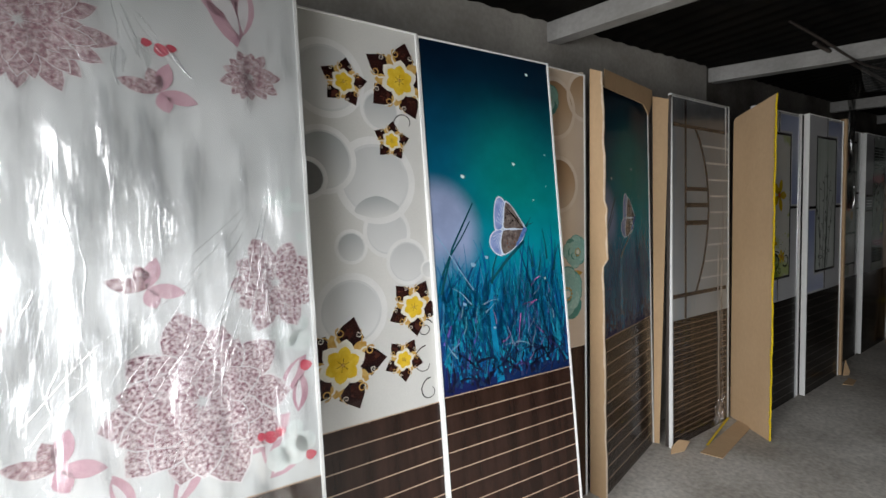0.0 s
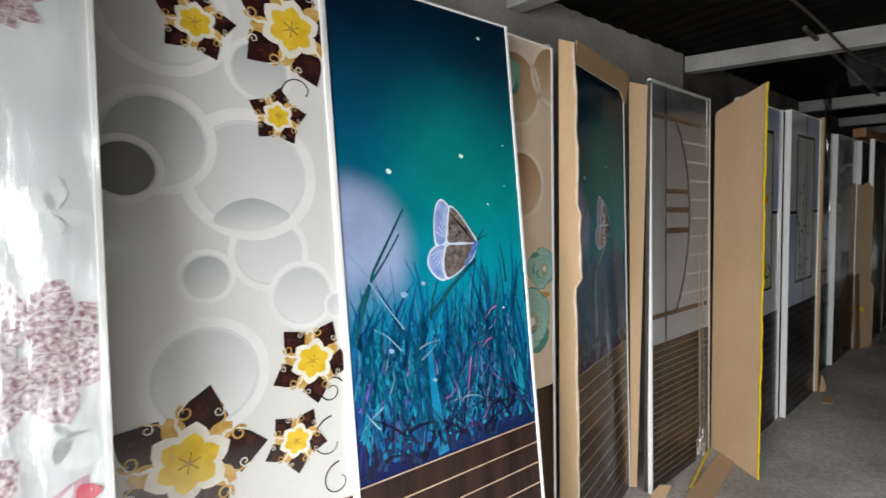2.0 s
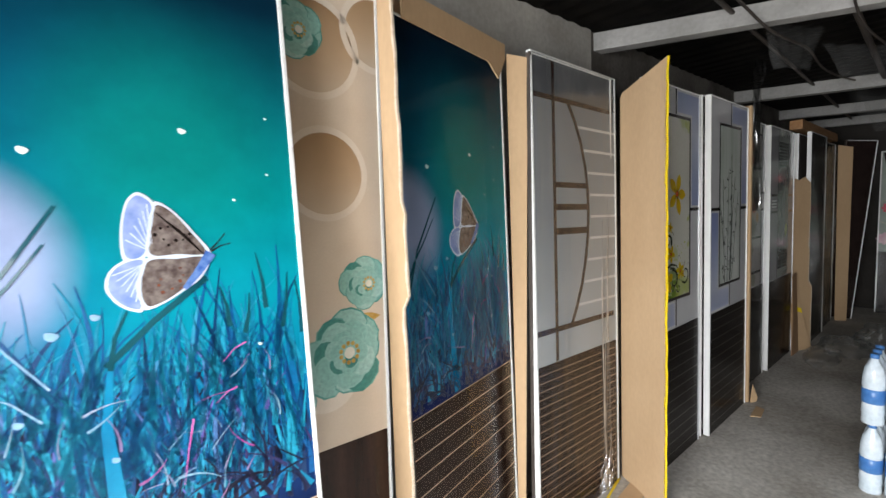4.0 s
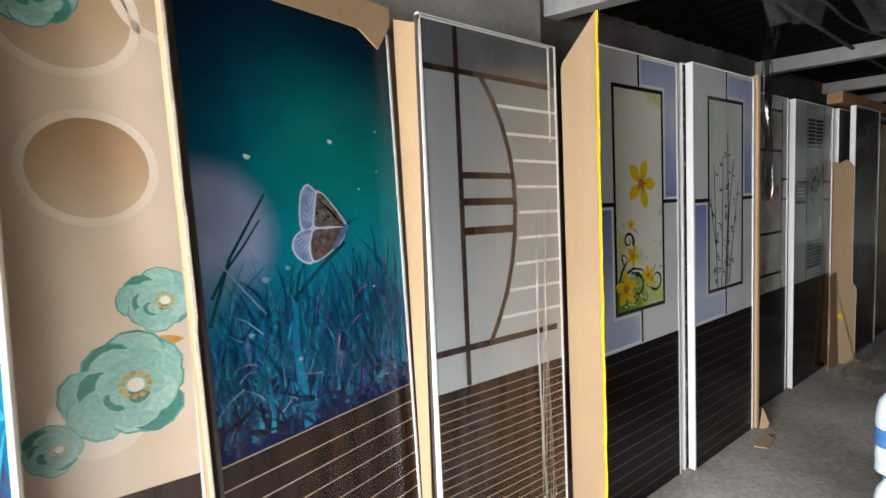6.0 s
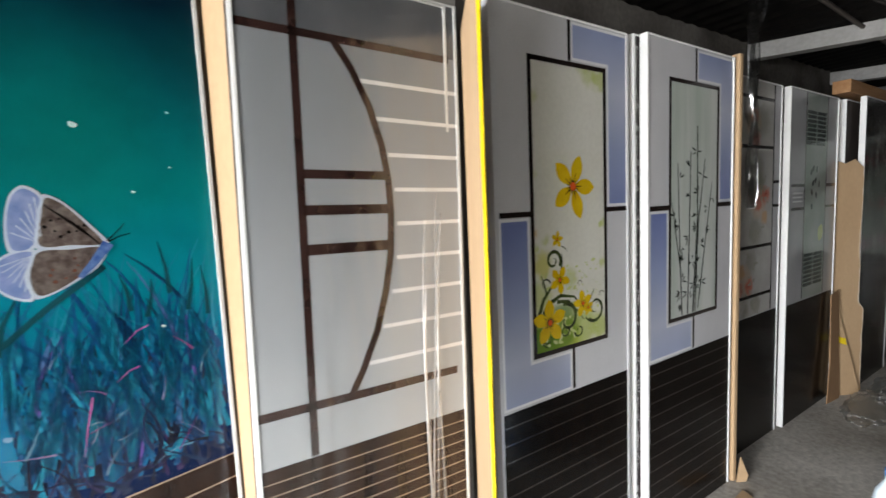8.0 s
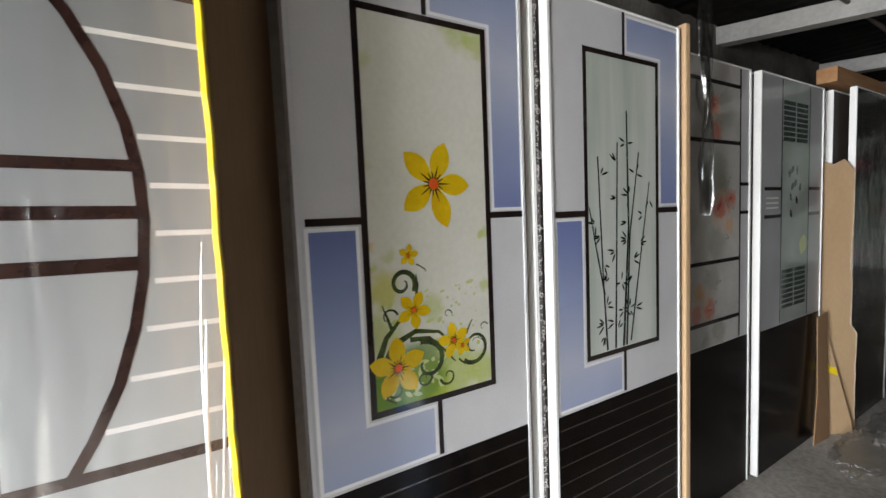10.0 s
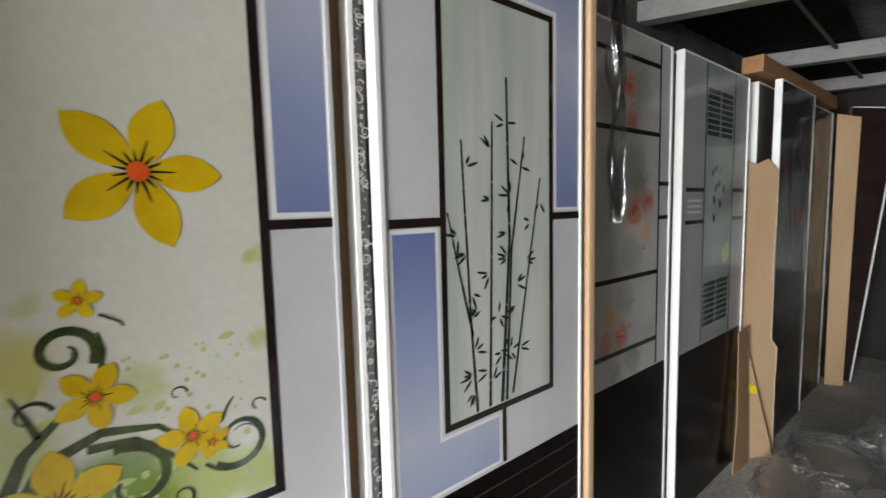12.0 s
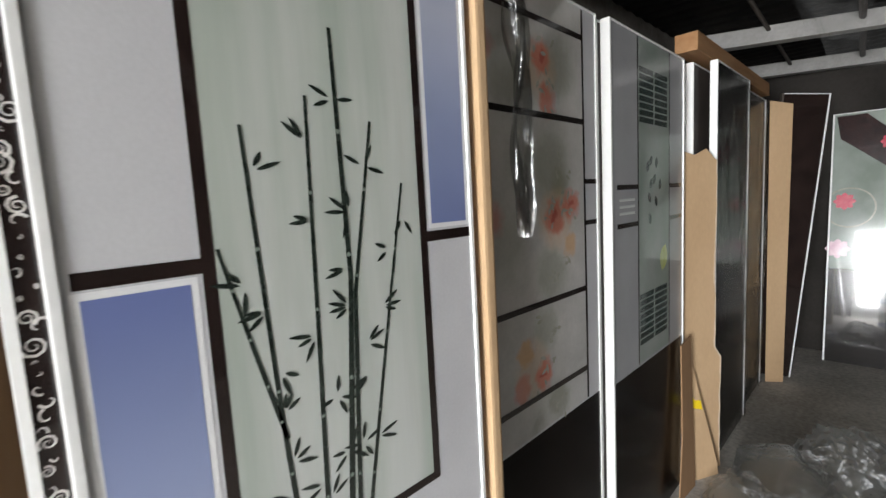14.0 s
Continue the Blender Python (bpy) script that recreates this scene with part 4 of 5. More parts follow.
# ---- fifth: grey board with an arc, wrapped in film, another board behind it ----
# grey gets darker from foot to top, with a darker field above
M_ARCBG = fade_ink("grey_darker_to_top", [(0.3, (0.50, 0.52, 0.53)), (0.55, (0.42, 0.44, 0.455)), (0.95, (0.27, 0.285, 0.30))], 1.8)
M_ARCTOP = ink("dark_top_grey", (0.10, 0.105, 0.115), (0.16, 0.165, 0.175), 3)
b6b, _ = board("display_board", "white-edged board stacked behind the arc-print board", 2.556, 3.20, -0.030, 0.0, 0.018, 2.10, t=0.012, face=M_BACK, left=M_BACK)
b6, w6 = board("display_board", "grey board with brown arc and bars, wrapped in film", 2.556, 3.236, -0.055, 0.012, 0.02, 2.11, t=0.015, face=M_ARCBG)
U6 = lambda x, z: x - 2.562 - 0.02 * z
part("dark_top_field", rect(0.009, w6 - 0.007, 1.94, 2.104, 1), M_ARCTOP, b6)
for x0, x1, z0, z1 in ((2.735, 2.757, 0.775, 2.1), (2.58, 3.24, 1.925, 1.947), (2.58, 3.24, 0.905, 0.930), (2.75, 3.006, 1.55, 1.575), (2.75, 3.012, 1.45, 1.478), (2.75, 3.006, 1.34, 1.37)):
    part("brown_bar", rect(max(0.009, x0 - 2.592), min(w6 - 0.007, x1 - 2.592), z0, z1, 3), M_ARCBAR, b6)
arc = [(0.262, 1.935), (0.315, 1.86), (0.365, 1.76), (0.40, 1.65), (0.417, 1.55), (0.422, 1.45), (0.415, 1.33), (0.395, 1.22), (0.36, 1.10), (0.31, 0.99), (0.27, 0.92)]
part("arc_bar", stroke(arc, 0.022, 0.022, 4), M_ARCBAR, b6, "dark brown curved bar")
for i in range(9):
    z = 1.832 - i * 0.1035
    k = max(range(len(arc)), key=lambda q: -abs(arc[q][1] - z))
    part("white_line", rect(arc[k][0] + 0.02, w6 - 0.007, z - 0.006, z + 0.006, 3), M_WHITEINK, b6)
skirt(b6, w6, 0.772, M_BROWN, M_LINE, 0.735, 0.0355, 0.003, 20)
film_sheet(b6, 0.0, w6, 0.02, 2.11, 0.008, 0.012, 14, 1.2, M_FILM_THIN, 7, 60, 50)
bm = bmesh.new()
rng = random.Random(5)
for i in range(26):
    u = w6 - 0.16 + rng.uniform(-0.03, 0.05)
    add_ridge(bm, [(u + 0.03 * math.sin(j * 0.9 + i), 0.02 + j * 0.028) for j in range(rng.randint(3, 8))], 0.001, 0.007, 90 + i * 0.5, 0.9)
part("film_gather", bm, film_material("film_gather", 0.5, 8, (2, 1, 0.4)), b6, "gathered clear film at the foot")
bm = bmesh.new()
for i in range(9):
    u, n = w6 - 0.165 + i * 0.008, 7 + (i * 5) % 7
    add_ridge(bm, [(u + 0.012 * math.sin(j * 0.4 + i) - 0.0025 * j + 0.00035 * j * j, 0.08 + j * 0.115 + 0.05 * (i % 3)) for j in range(n)], 0.001, 0.004 + 0.003 * (i % 3), 62 + i, 0.5)
part("film_pleat", bm, film_material("board_pleat", 0.26, 8, (2, 1, 0.2), 0.4, 0.2), b6, "bright pleats in the clear film")

# upright cardboard sheet with yellow tape along its edge
cs = thing("cardboard_sheet", "tall tan cardboard sheet standing out from the wall, yellow-taped edge", "cardboard", pose(3.286, -0.048, 0, 0, 0.4, -120), "cardboard packing")
outer = torn(0.350, 0, 2.09, 70, 0.003, 9)
card("sheet", "", [(0, 0)] + outer + [(0.02, 2.02), (0.0, 2.0)], None, parent=cs)
# added darker layer: paints the shade on the sheet's far side
card("shade_face", "darker brown back layer, shade put into its colour", [(0.004, 0.004)] + [(u - 0.016, v) for u, v in outer[1:-1]] + [(0.02, 2.01), (0.004, 1.99)], None, 0.0025, M_CARD_IN, cs).location.y = 0.0065
card("tape", "yellow adhesive tape along the edge", [(u + 0.003, v) for u, v in outer] + [(u - 0.001 - 0.012 * random.Random(int(v * 999)).random() ** 2, v) for u, v in outer][::-1], None, 0.009, M_TAPE, cs)
card("cardboard_scrap", "flat cardboard scrap on the floor with a yellow tape line", [(0, 0), (0.62, 0), (0.60, 0.09), (0.02, 0.11)], pose(2.64, -0.18, 0.004, 90, 0, 6), 0.004)
solid("tape_strip", box(0, 0.5, 0, 0.012, 0, 0.001), M_TAPE, "yellow tape strip on the floor cardboard", "tape", pose(2.75, -0.17, 0.0095, 0, 0, 12))
card("cardboard_scrap", "small crumpled cardboard corner at a board's foot", [(0, 0), (0.10, 0), (0.13, 0.06), (0.05, 0.085), (0, 0.05)], pose(2.50, -0.085, 0, 8, 0, -15))

# ---- yellow flower board ----
LIME, MOSS = (0.42, 0.50, 0.06), (0.13, 0.24, 0.02)
M_FLOWERPIC = wash_print("cream_picture_print", (0.66, 0.65, 0.56), (0.72, 0.71, 0.64), (
    ((0.20, 0.95), 0.07, 0.07, LIME, 0.9), ((0.30, 0.95), 0.06, 0.06, LIME, 0.9), ((0.40, 0.99), 0.05, 0.06, LIME, 0.7), ((0.50, 0.98), 0.02, 0.05, LIME, 0.7), ((0.18, 1.13), 0.03, 0.05, LIME, 0.6),
    ((0.20, 1.24), 0.025, 0.035, (0.55, 0.52, 0.10), 0.8), ((0.345, 1.18), 0.015, 0.035, LIME, 0.5), ((0.19, 0.96), 0.05, 0.05, MOSS, 1.0), ((0.29, 1.01), 0.06, 0.05, MOSS, 0.8), ((0.23, 0.93), 0.04, 0.05, MOSS, 0.8),
    ((0.17, 1.30), 0.006, 0.02, LIME, 0.7), ((0.22, 1.32), 0.006, 0.02, LIME, 0.5), ((0.172, 1.36), 0.004, 0.016, (0.6, 0.4, 0.1), 0.7), ((0.515, 1.37), 0.010, 0.015, LIME, 0.7), ((0.518, 1.22), 0.008, 0.02, LIME, 0.6), ((0.17, 1.55), 0.004, 0.02, LIME, 0.35),
    ((0.17, 1.80), 0.006, 0.03, LIME, 0.4), ((0.46, 1.90), 0.02, 0.04, LIME, 0.5), ((0.51, 1.885), 0.02, 0.03, LIME, 0.6), ((0.42, 1.92), 0.01, 0.03, LIME, 0.4)), 0.06)
M_LEAFPALE = ink("pale_leaf_print", (0.46, 0.52, 0.16), (0.58, 0.62, 0.30), 20)
M_GOLDEN = ink("golden_petal_print", (0.60, 0.38, 0.006), (0.74, 0.52, 0.01), 12)
M_ORANGE = ink("orange_eye_print", (0.70, 0.10, 0.015))
M_BLACK = ink("black_line_print", (0.012, 0.014, 0.010))
M_OLIVE = ink("olive_scroll_print", (0.03, 0.04, 0.015), (0.08, 0.11, 0.03), 30)
b7, w7 = board("display_board", "white board with framed yellow flower print and blue fields", 3.29, 3.966, -0.185, 0.0, 0.0, 2.075, face=M_GREYWHITE, left=M_GREYWHITE, right=M_GREYWHITE)
squares_frame(b7, w7, 0.152, 0.547, 0.922, 1.930, ((0.018, 0.152, 1.408, 1.426), (0.547, 0.668, 1.408, 1.426), (0.345, 0.359, 0.772, 0.922), (0.345, 0.359, 1.932, 2.068)),
              ((0.024, 0.333, 0.782, 1.395, 0.137, 0.907, True), (0.371, 0.664, 1.438, 2.055, 0.562, 1.945, False)), M_FLOWERPIC)
framed = set(b7.children)


def star_flower(ob, u, v, tips, lay, width):
    r0 = sum(math.hypot(a - u, b - v) for a, b in tips) / len(tips)
    bm = bmesh.new()
    for a, b in tips:
        add_poly(bm, petal(u, v, math.atan2(b - v, a - u), math.hypot(a - u, b - v), width * r0, 0, 0.56, 8), lay)
        lay += 0.2
    fl = part("flower_motif", bm, M_GOLDEN, ob)
    bm = bmesh.new()
    for i in range(15):
        a = i * 0.4189
        bm = bmesh.new()
        add_stroke(bm, [(u + 0.12 * r0 * math.cos(a), v + 0.12 * r0 * math.sin(a)), (u + r0 * (0.42 if i % 3 == 0 else 0.28) * math.cos(a), v + r0 * (0.42 if i % 3 == 0 else 0.28) * math.sin(a))], r0 * 0.045, r0 * 0.012, lay + 0.4)
        part("stamen", bm, M_BLACK, fl)
    part("flower_eye", disc(u, v, r0 * 0.13, lay + 1, 14), M_ORANGE, fl)


star_flower(b7, 0.353, 1.505, [(0.268, 1.585), (0.467, 1.501), (0.391, 1.389), (0.391, 1.613), (0.262, 1.438)], 8, 0.5)
for u, v, r, a in ((0.268, 1.324, 0.030, 80), (0.277, 1.181, 0.052, 62), (0.225, 1.038, 0.082, 92), (0.397, 1.080, 0.052, 100), (0.425, 1.06, 0.03, 320)):
    star_flower(b7, u, v, [(u + r * math.cos(radians(a + i * 72)), v + r * math.sin(radians(a + i * 72))) for i in range(5)], 9 + 10 * r, 0.58)
rng = random.Random(31)
bm = bmesh.new()
for i in range(70):
    u, v = 0.18 + abs(rng.gauss(0, 0.17)), 0.95 + abs(rng.gauss(0, 0.11))
    k = petal(u, v, rng.uniform(0, 6.28), rng.uniform(0.012, 0.035), 0.012)
    if all(0.168 < q[0] < 0.518 and q[1] > 0.941 for q in k):
        add_poly(bm, k, 4.2 + 0.01 * i)
for i in range(40):
    add_disc(bm, rng.uniform(0.30, 0.50), rng.uniform(1.10, 1.24), rng.uniform(0.0015, 0.005), 4.9, 6)
tagged(part("leaf_wash", bm, M_LEAFPALE, b7), kind="stuff")
# curling vine: broad dark arms, scrolls and small tendrils
for c in ((0.247, 1.252, 0.040, -0.6, 1.25, 0.010), (0.247, 1.252, 0.034, -0.5, 1.1, 0.004), (0.466, 1.052, 0.052, 3.9, 1.15, 0.010), (0.466, 1.052, 0.060, 3.6, 0.75, 0.004), (0.312, 1.035, 0.062, 1.9, -0.85, 0.012),
          (0.312, 1.035, 0.053, 1.7, -0.8, 0.004), (0.375, 0.985, 0.026, 3.3, 1.0, 0.006), (0.30, 0.995, 0.024, 0.4, -1.1, 0.006), (0.205, 1.17, 0.026, 0.2, 0.7, 0.005), (0.38, 1.155, 0.014, 0.0, 0.8, 0.003), (0.50, 1.10, 0.016, 0.3, 0.7, 0.003), (0.22, 0.985, 0.03, 3.0, 0.6, 0.006)):
    part("scroll_motif", stroke(curl(*c[:5]), c[5] * 1.35, c[5] * 0.35, 7 + c[5] * 10), M_OLIVE, b7)
for q, wd in ((((0.168, 1.055), (0.195, 1.12), (0.24, 1.165), (0.262, 1.175)), 0.020), (((0.178, 1.03), (0.215, 1.10), (0.28, 1.125), (0.35, 1.112), (0.395, 1.07)), 0.024), (((0.262, 1.105), (0.32, 1.10), (0.37, 1.055), (0.40, 1.02)), 0.014),
              (((0.212, 1.14), (0.20, 1.175), (0.188, 1.205)), 0.010), (((0.285, 1.215), (0.292, 1.245), (0.287, 1.275)), 0.008), (((0.205, 0.99), (0.19, 0.965), (0.215, 0.948)), 0.012), (((0.44, 1.09), (0.452, 1.115), (0.462, 1.128)), 0.006), (((0.29, 1.30), (0.315, 1.285), (0.318, 1.278)), 0.004)):
    part("scroll_motif", stroke(list(q), wd, 0.003, 7.4), M_OLIVE, b7)
for ch in b7.children:
    if ch not in framed:
        ch.location.x += 0.007
skirt(b7, w7, 0.765, M_DARK, M_DIMLINE, 0.72, 0.06, 0.005, 12)

# ---- behind it: brown card, a black scroll-print board, then the bamboo board ----
card("cardboard_backing", "brown cardboard sheet packed between boards", [(0, 0), (0.66, 0), (0.66, 2.06), (0, 2.06)], pose(3.979, -0.146, 0), 0.005, M_CARD_IN)
M_DAMASK = island_ink("white_scroll_print", [(0, (0.55, 0.53, 0.50)), (1, (0.75, 0.73, 0.70))])
b8b, w8b = board("display_board", "black board with white scroll print, only its edge showing", 4.012, 4.70, -0.180, 0.0, 0.0, 2.085, face=M_BAR)
rng = random.Random(8)
for i in range(120):
    v, r = 0.03 + i * 0.0168 + rng.uniform(-0.004, 0.004), rng.choice((0.003, 0.005, 0.007, 0.010, 0.013))
    part("scroll_motif", stroke(curl(0.013 + rng.uniform(0, 0.016), v, r, rng.uniform(0, 6), rng.choice((-1.6, 1.7, 0.6, -0.8)), 14, 0.15), min(r * 0.4, 0.0035), 0.0007, 2 + 0.01 * i), M_DAMASK, b8b)

M_BAMBG = surface("grey_green_print", (0.40, 0.45, 0.39), (0.58, 0.60, 0.565), 2.2, 0.2, 12, 0.0, (3.2, 1, 0.28), coat=0.2, spread=0.06)
M_JOINT = ink("pale_joint_print", (0.20, 0.24, 0.20))
M_CANE = ink("cane_print", (0.012, 0.018, 0.014), (0.03, 0.04, 0.032), 40)
b8, w8 = board("display_board", "white board with framed bamboo print and blue fields", 4.048, 4.738, -0.216, 0.0, 0.0, 2.085, face=M_GREYWHITE)
squares_frame(b8, w8, 0.152, 0.557, 0.916, 1.938, ((0.018, 0.152, 1.398, 1.418), (0.557, 0.682, 1.398, 1.418), (0.345, 0.359, 0.772, 0.916), (0.352, 0.366, 1.938, 2.078)),
              ((0.024, 0.333, 0.782, 1.386, 0.137, 0.900, True), (0.378, 0.672, 1.432, 2.062, 0.572, 1.953, False)), M_BAMBG)
CANES = (((0.218, 1.593), (0.240, 1.164), (0.257, 0.937), 0.007), ((0.320, 1.644), (0.311, 1.28), (0.301, 0.937), 0.007), ((0.371, 1.753), (0.378, 1.356), (0.345, 0.937), 0.009), ((0.438, 1.615), (0.385, 1.33), (0.362, 0.937), 0.007), ((0.500, 1.511), (0.44, 1.22), (0.386, 0.949), 0.006), ((0.173, 1.427), (0.208, 1.28), (0.246, 1.13), 0.006))
for a, b, c, wd in CANES:
    cane = part("cane_motif", stroke([a, b, c], wd * 0.75, wd * 1.35, 5), M_CANE, b8)
    for t in (0.2, 0.45, 0.7, 0.9):
        p, q, k = (a, b, t * 2) if t < 0.5 else (b, c, t * 2 - 1)
        part("cane_joint", disc(p[0] + (q[0] - p[0]) * k, p[1] + (q[1] - p[1]) * k, wd * 0.45, 5.4, 8), M_JOINT, cane)
rng = random.Random(77)
# each spray of leaves: where it springs from, and the angles of its leaves
for u, v, angs in ((0.368, 1.643, (195, 160, 12)), (0.418, 1.54, (60, 160, 345)), (0.384, 1.465, (185, 150, 250, 100)), (0.372, 1.372, (200, 175)), (0.372, 1.31, (215, 190, 165, 140)), (0.40, 1.238, (15, 330, 50)), (0.438, 1.295, (10, 340, 35)), (0.462, 1.395, (215, 150)),
                   (0.205, 1.372, (165, 260, 140)), (0.232, 1.33, (190, 215, 170)), (0.228, 1.53, (60, 20)), (0.316, 1.575, (150, 120)), (0.316, 1.455, (190, 160)), (0.306, 1.275, (200, 165, 235)), (0.243, 1.235, (335, 290)), (0.243, 1.17, (75, 40, 55)), (0.25, 1.09, (70, 20, 350)), (0.246, 1.03, (175, 195, 150, 225)), (0.247, 0.992, (245, 260, 215)), (0.335, 1.165, (80, 300, 345, 200)),
                   (0.350, 1.065, (180, 215, 60, 330)), (0.378, 1.065, (170, 20, 300, 75)), (0.402, 1.185, (225, 200)), (0.410, 1.065, (345, 10)), (0.30, 1.03, (200, 165)), (0.31, 1.0, (60, 30)), (0.497, 1.45, (230, 300))):
    spray = None
    for j, a in enumerate(angs):
        q = part("leaf_spray_motif" if spray is None else "leaf_motif", poly(petal(u, v, radians(a + rng.uniform(-8, 8)), rng.uniform(0.032, 0.048), 0.0072, 0.008, 0.45, 6), 6 + 0.1 * j), M_CANE, spray or b8)
        spray = spray or q
skirt(b8, w8, 0.765, M_DARK, M_DIMLINE, 0.72, 0.06, 0.005, 12)
solid("cardboard_strip", box(0, 0.032, 0, 0.05, 0, 2.11, 0.008), M_CARD, "narrow folded cardboard edge strip beside the bamboo board", "cardboard", pose(4.762, -0.232, 0, 0, 0, -4), "cardboard packing")
card("cardboard_scrap", "small torn cardboard scrap at a board's foot", [(0, 0), (0.05, 0), (0.06, 0.03), (0.02, 0.13)], pose(4.775, -0.245, 0, 0, 0, -30))
card("cardboard_scrap", "flat cardboard scrap lying on the floor", [(0, 0), (0.20, 0.02), (0.17, 0.07), (0.02, 0.06)], pose(4.52, -0.31, 0.004, 90, 0, 10), 0.004)

# ---- rose board ----
CORAL, PEACH, SAGE = (0.66, 0.20, 0.13), (0.68, 0.42, 0.22), (0.27, 0.28, 0.20)
M_ROSEBG = wash_print("grey_bloom_print", (0.48, 0.465, 0.44), (0.60, 0.585, 0.56), (
    ((0.47, 1.85), 0.04, 0.08, SAGE, 0.45), ((0.40, 1.56), 0.05, 0.08, SAGE, 0.5), ((0.46, 1.50), 0.02, 0.05, SAGE, 0.6), ((0.40, 1.24), 0.04, 0.07, SAGE, 0.5), ((0.36, 1.08), 0.03, 0.06, SAGE, 0.5), ((0.42, 0.83), 0.03, 0.05, SAGE, 0.6), ((0.30, 0.80), 0.01, 0.04, SAGE, 0.5), ((0.20, 1.80), 0.05, 0.08, SAGE, 0.35), ((0.14, 1.35), 0.05, 0.1, SAGE, 0.3),
    ((0.43, 1.40), 0.06, 0.06, PEACH, 0.4), ((0.36, 1.83), 0.05, 0.06, PEACH, 0.4), ((0.28, 0.97), 0.05, 0.06, PEACH, 0.4),
    ((0.366, 1.865), 0.028, 0.035, CORAL, 0.85), ((0.395, 1.745), 0.026, 0.035, CORAL, 0.8), ((0.420, 1.405), 0.034, 0.035, CORAL, 0.85), ((0.520, 1.441), 0.030, 0.03, CORAL, 0.85), ((0.508, 1.315), 0.020, 0.03, PEACH, 0.8), ((0.337, 0.940), 0.028, 0.03, CORAL, 0.85), ((0.243, 1.025), 0.022, 0.03, PEACH, 0.8), ((0.224, 0.925), 0.024, 0.03, CORAL, 0.6), ((0.12, 1.42), 0.02, 0.04, CORAL, 0.5), ((0.10, 1.85), 0.02, 0.04, CORAL, 0.5),
    ((0.372, 1.868), 0.006, 0.014, (0.42, 0.07, 0.05), 0.7), ((0.415, 1.41), 0.007, 0.016, (0.42, 0.07, 0.05), 0.7), ((0.524, 1.445), 0.006, 0.014, (0.42, 0.07, 0.05), 0.7), ((0.336, 0.942), 0.006, 0.014, (0.42, 0.07, 0.05), 0.7)), 0.07, 5.0)
M_SPRAY = ink("grey_spray_print", (0.33, 0.33, 0.27), (0.46, 0.45, 0.38), 30)
b9, w9 = board("display_board", "pale board with coral rose sprays and dark bars", 4.80, 5.505, -0.13, 0.0, 0.0, 2.06, face=M_GREYWHITE)
part("picture_field", rect(0.03, 0.605, 0.772, 2.05, 1), M_ROSEBG, b9)
part("dark_bar", rect(0.605, 0.617, 0.772, 2.05, 4), M_BAR, b9)
for v in (1.965, 1.703, 1.157, 0.88):
    part("dark_bar", rect(0.03, 0.605, v - 0.009, v + 0.009, 4), M_BAR, b9)
for v in (1.512, 1.376):
    part("dark_bar", rect(0.617, 0.698, v - 0.008, v + 0.008, 4), M_BAR, b9)
rng = random.Random(55)
for u, v in ((0.366, 1.865), (0.40, 1.745), (0.42, 1.405), (0.52, 1.441), (0.47, 1.52), (0.43, 1.25), (0.337, 0.94), (0.36, 1.07), (0.42, 0.84)):
    bm = bmesh.new()
    for i in range(7):
        a, d = rng.uniform(0, 6.28), rng.uniform(0.02, 0.07)
        add_poly(bm, petal(u + d * math.cos(a), v + d * math.sin(a), rng.uniform(0, 6.28), rng.uniform(0.015, 0.035), 0.012), 2 + 0.02 * i)
        add_stroke(bm, [(u + 0.6 * d * math.cos(a + 0.3), v + 0.6 * d * math.sin(a + 0.3)), (u + d * math.cos(a), v + d * math.sin(a))], 0.001, 0.003, 2.5 + 0.02 * i)
    tagged(part("spray_motif", bm, M_SPRAY, b9), kind="stuff")
skirt(b9, w9, 0.765, M_DARK, M_DIMLINE, 0.7, 0.06, 0.004, 0)

# ---- green-square board, another behind ----
M_GREYPRINT = ink("grey_print", (0.36, 0.36, 0.37), (0.42, 0.42, 0.43), 3)
M_MINT = ink("mint_fade_print", (0.24, 0.29, 0.25), (0.36, 0.39, 0.36), 3)
M_GREENBLK = ink("dark_green_block_print", (0.012, 0.03, 0.026), (0.03, 0.06, 0.05), 30)
b10b, _ = board("display_board", "white-edged board stacked behind the mint-print board", 5.530, 6.25, -0.118, 0.0, 0.0, 2.055, face=M_BACK)
b10, w10 = board("display_board", "white board with mint strip and dark green blocks", 5.566, 6.345, -0.150, 0.0, 0.0, 2.06, face=M_GREYPRINT)
part("mint_strip", rect(0.248, 0.585, 0.772, 2.05, 1), M_MINT, b10)
for u in (0.238, 0.585):
    part("dark_bar", rect(u, u + 0.010, 0.772, 2.05, 3), M_BAR, b10)
for v in (1.487, 1.345):
    part("dark_bar", rect(0.05, 0.238, v - 0.009, v + 0.009, 3), M_BAR, b10)
    part("dark_bar", rect(0.595, 0.75, v - 0.009, v + 0.009, 3), M_BAR, b10)
for v in (1.39, 1.415, 1.44):
    part("faint_bar", rect(0.07, 0.21, v - 0.005, v + 0.005, 2), M_RINGFILL, b10)
for base in (1.735, 0.845):
    for i in range(8):
        bm = bmesh.new()
        for u0 in (0.256, 0.415):
            add_poly(bm, [(u0, base + i * 0.027), (u0 + 0.145, base + i * 0.027), (u0 + 0.15, base + i * 0.027 + 0.021), (u0 + 0.004, base + i * 0.027 + 0.021)], 3)
        part("green_block", bm, M_GREENBLK, b10)
rng = random.Random(4)
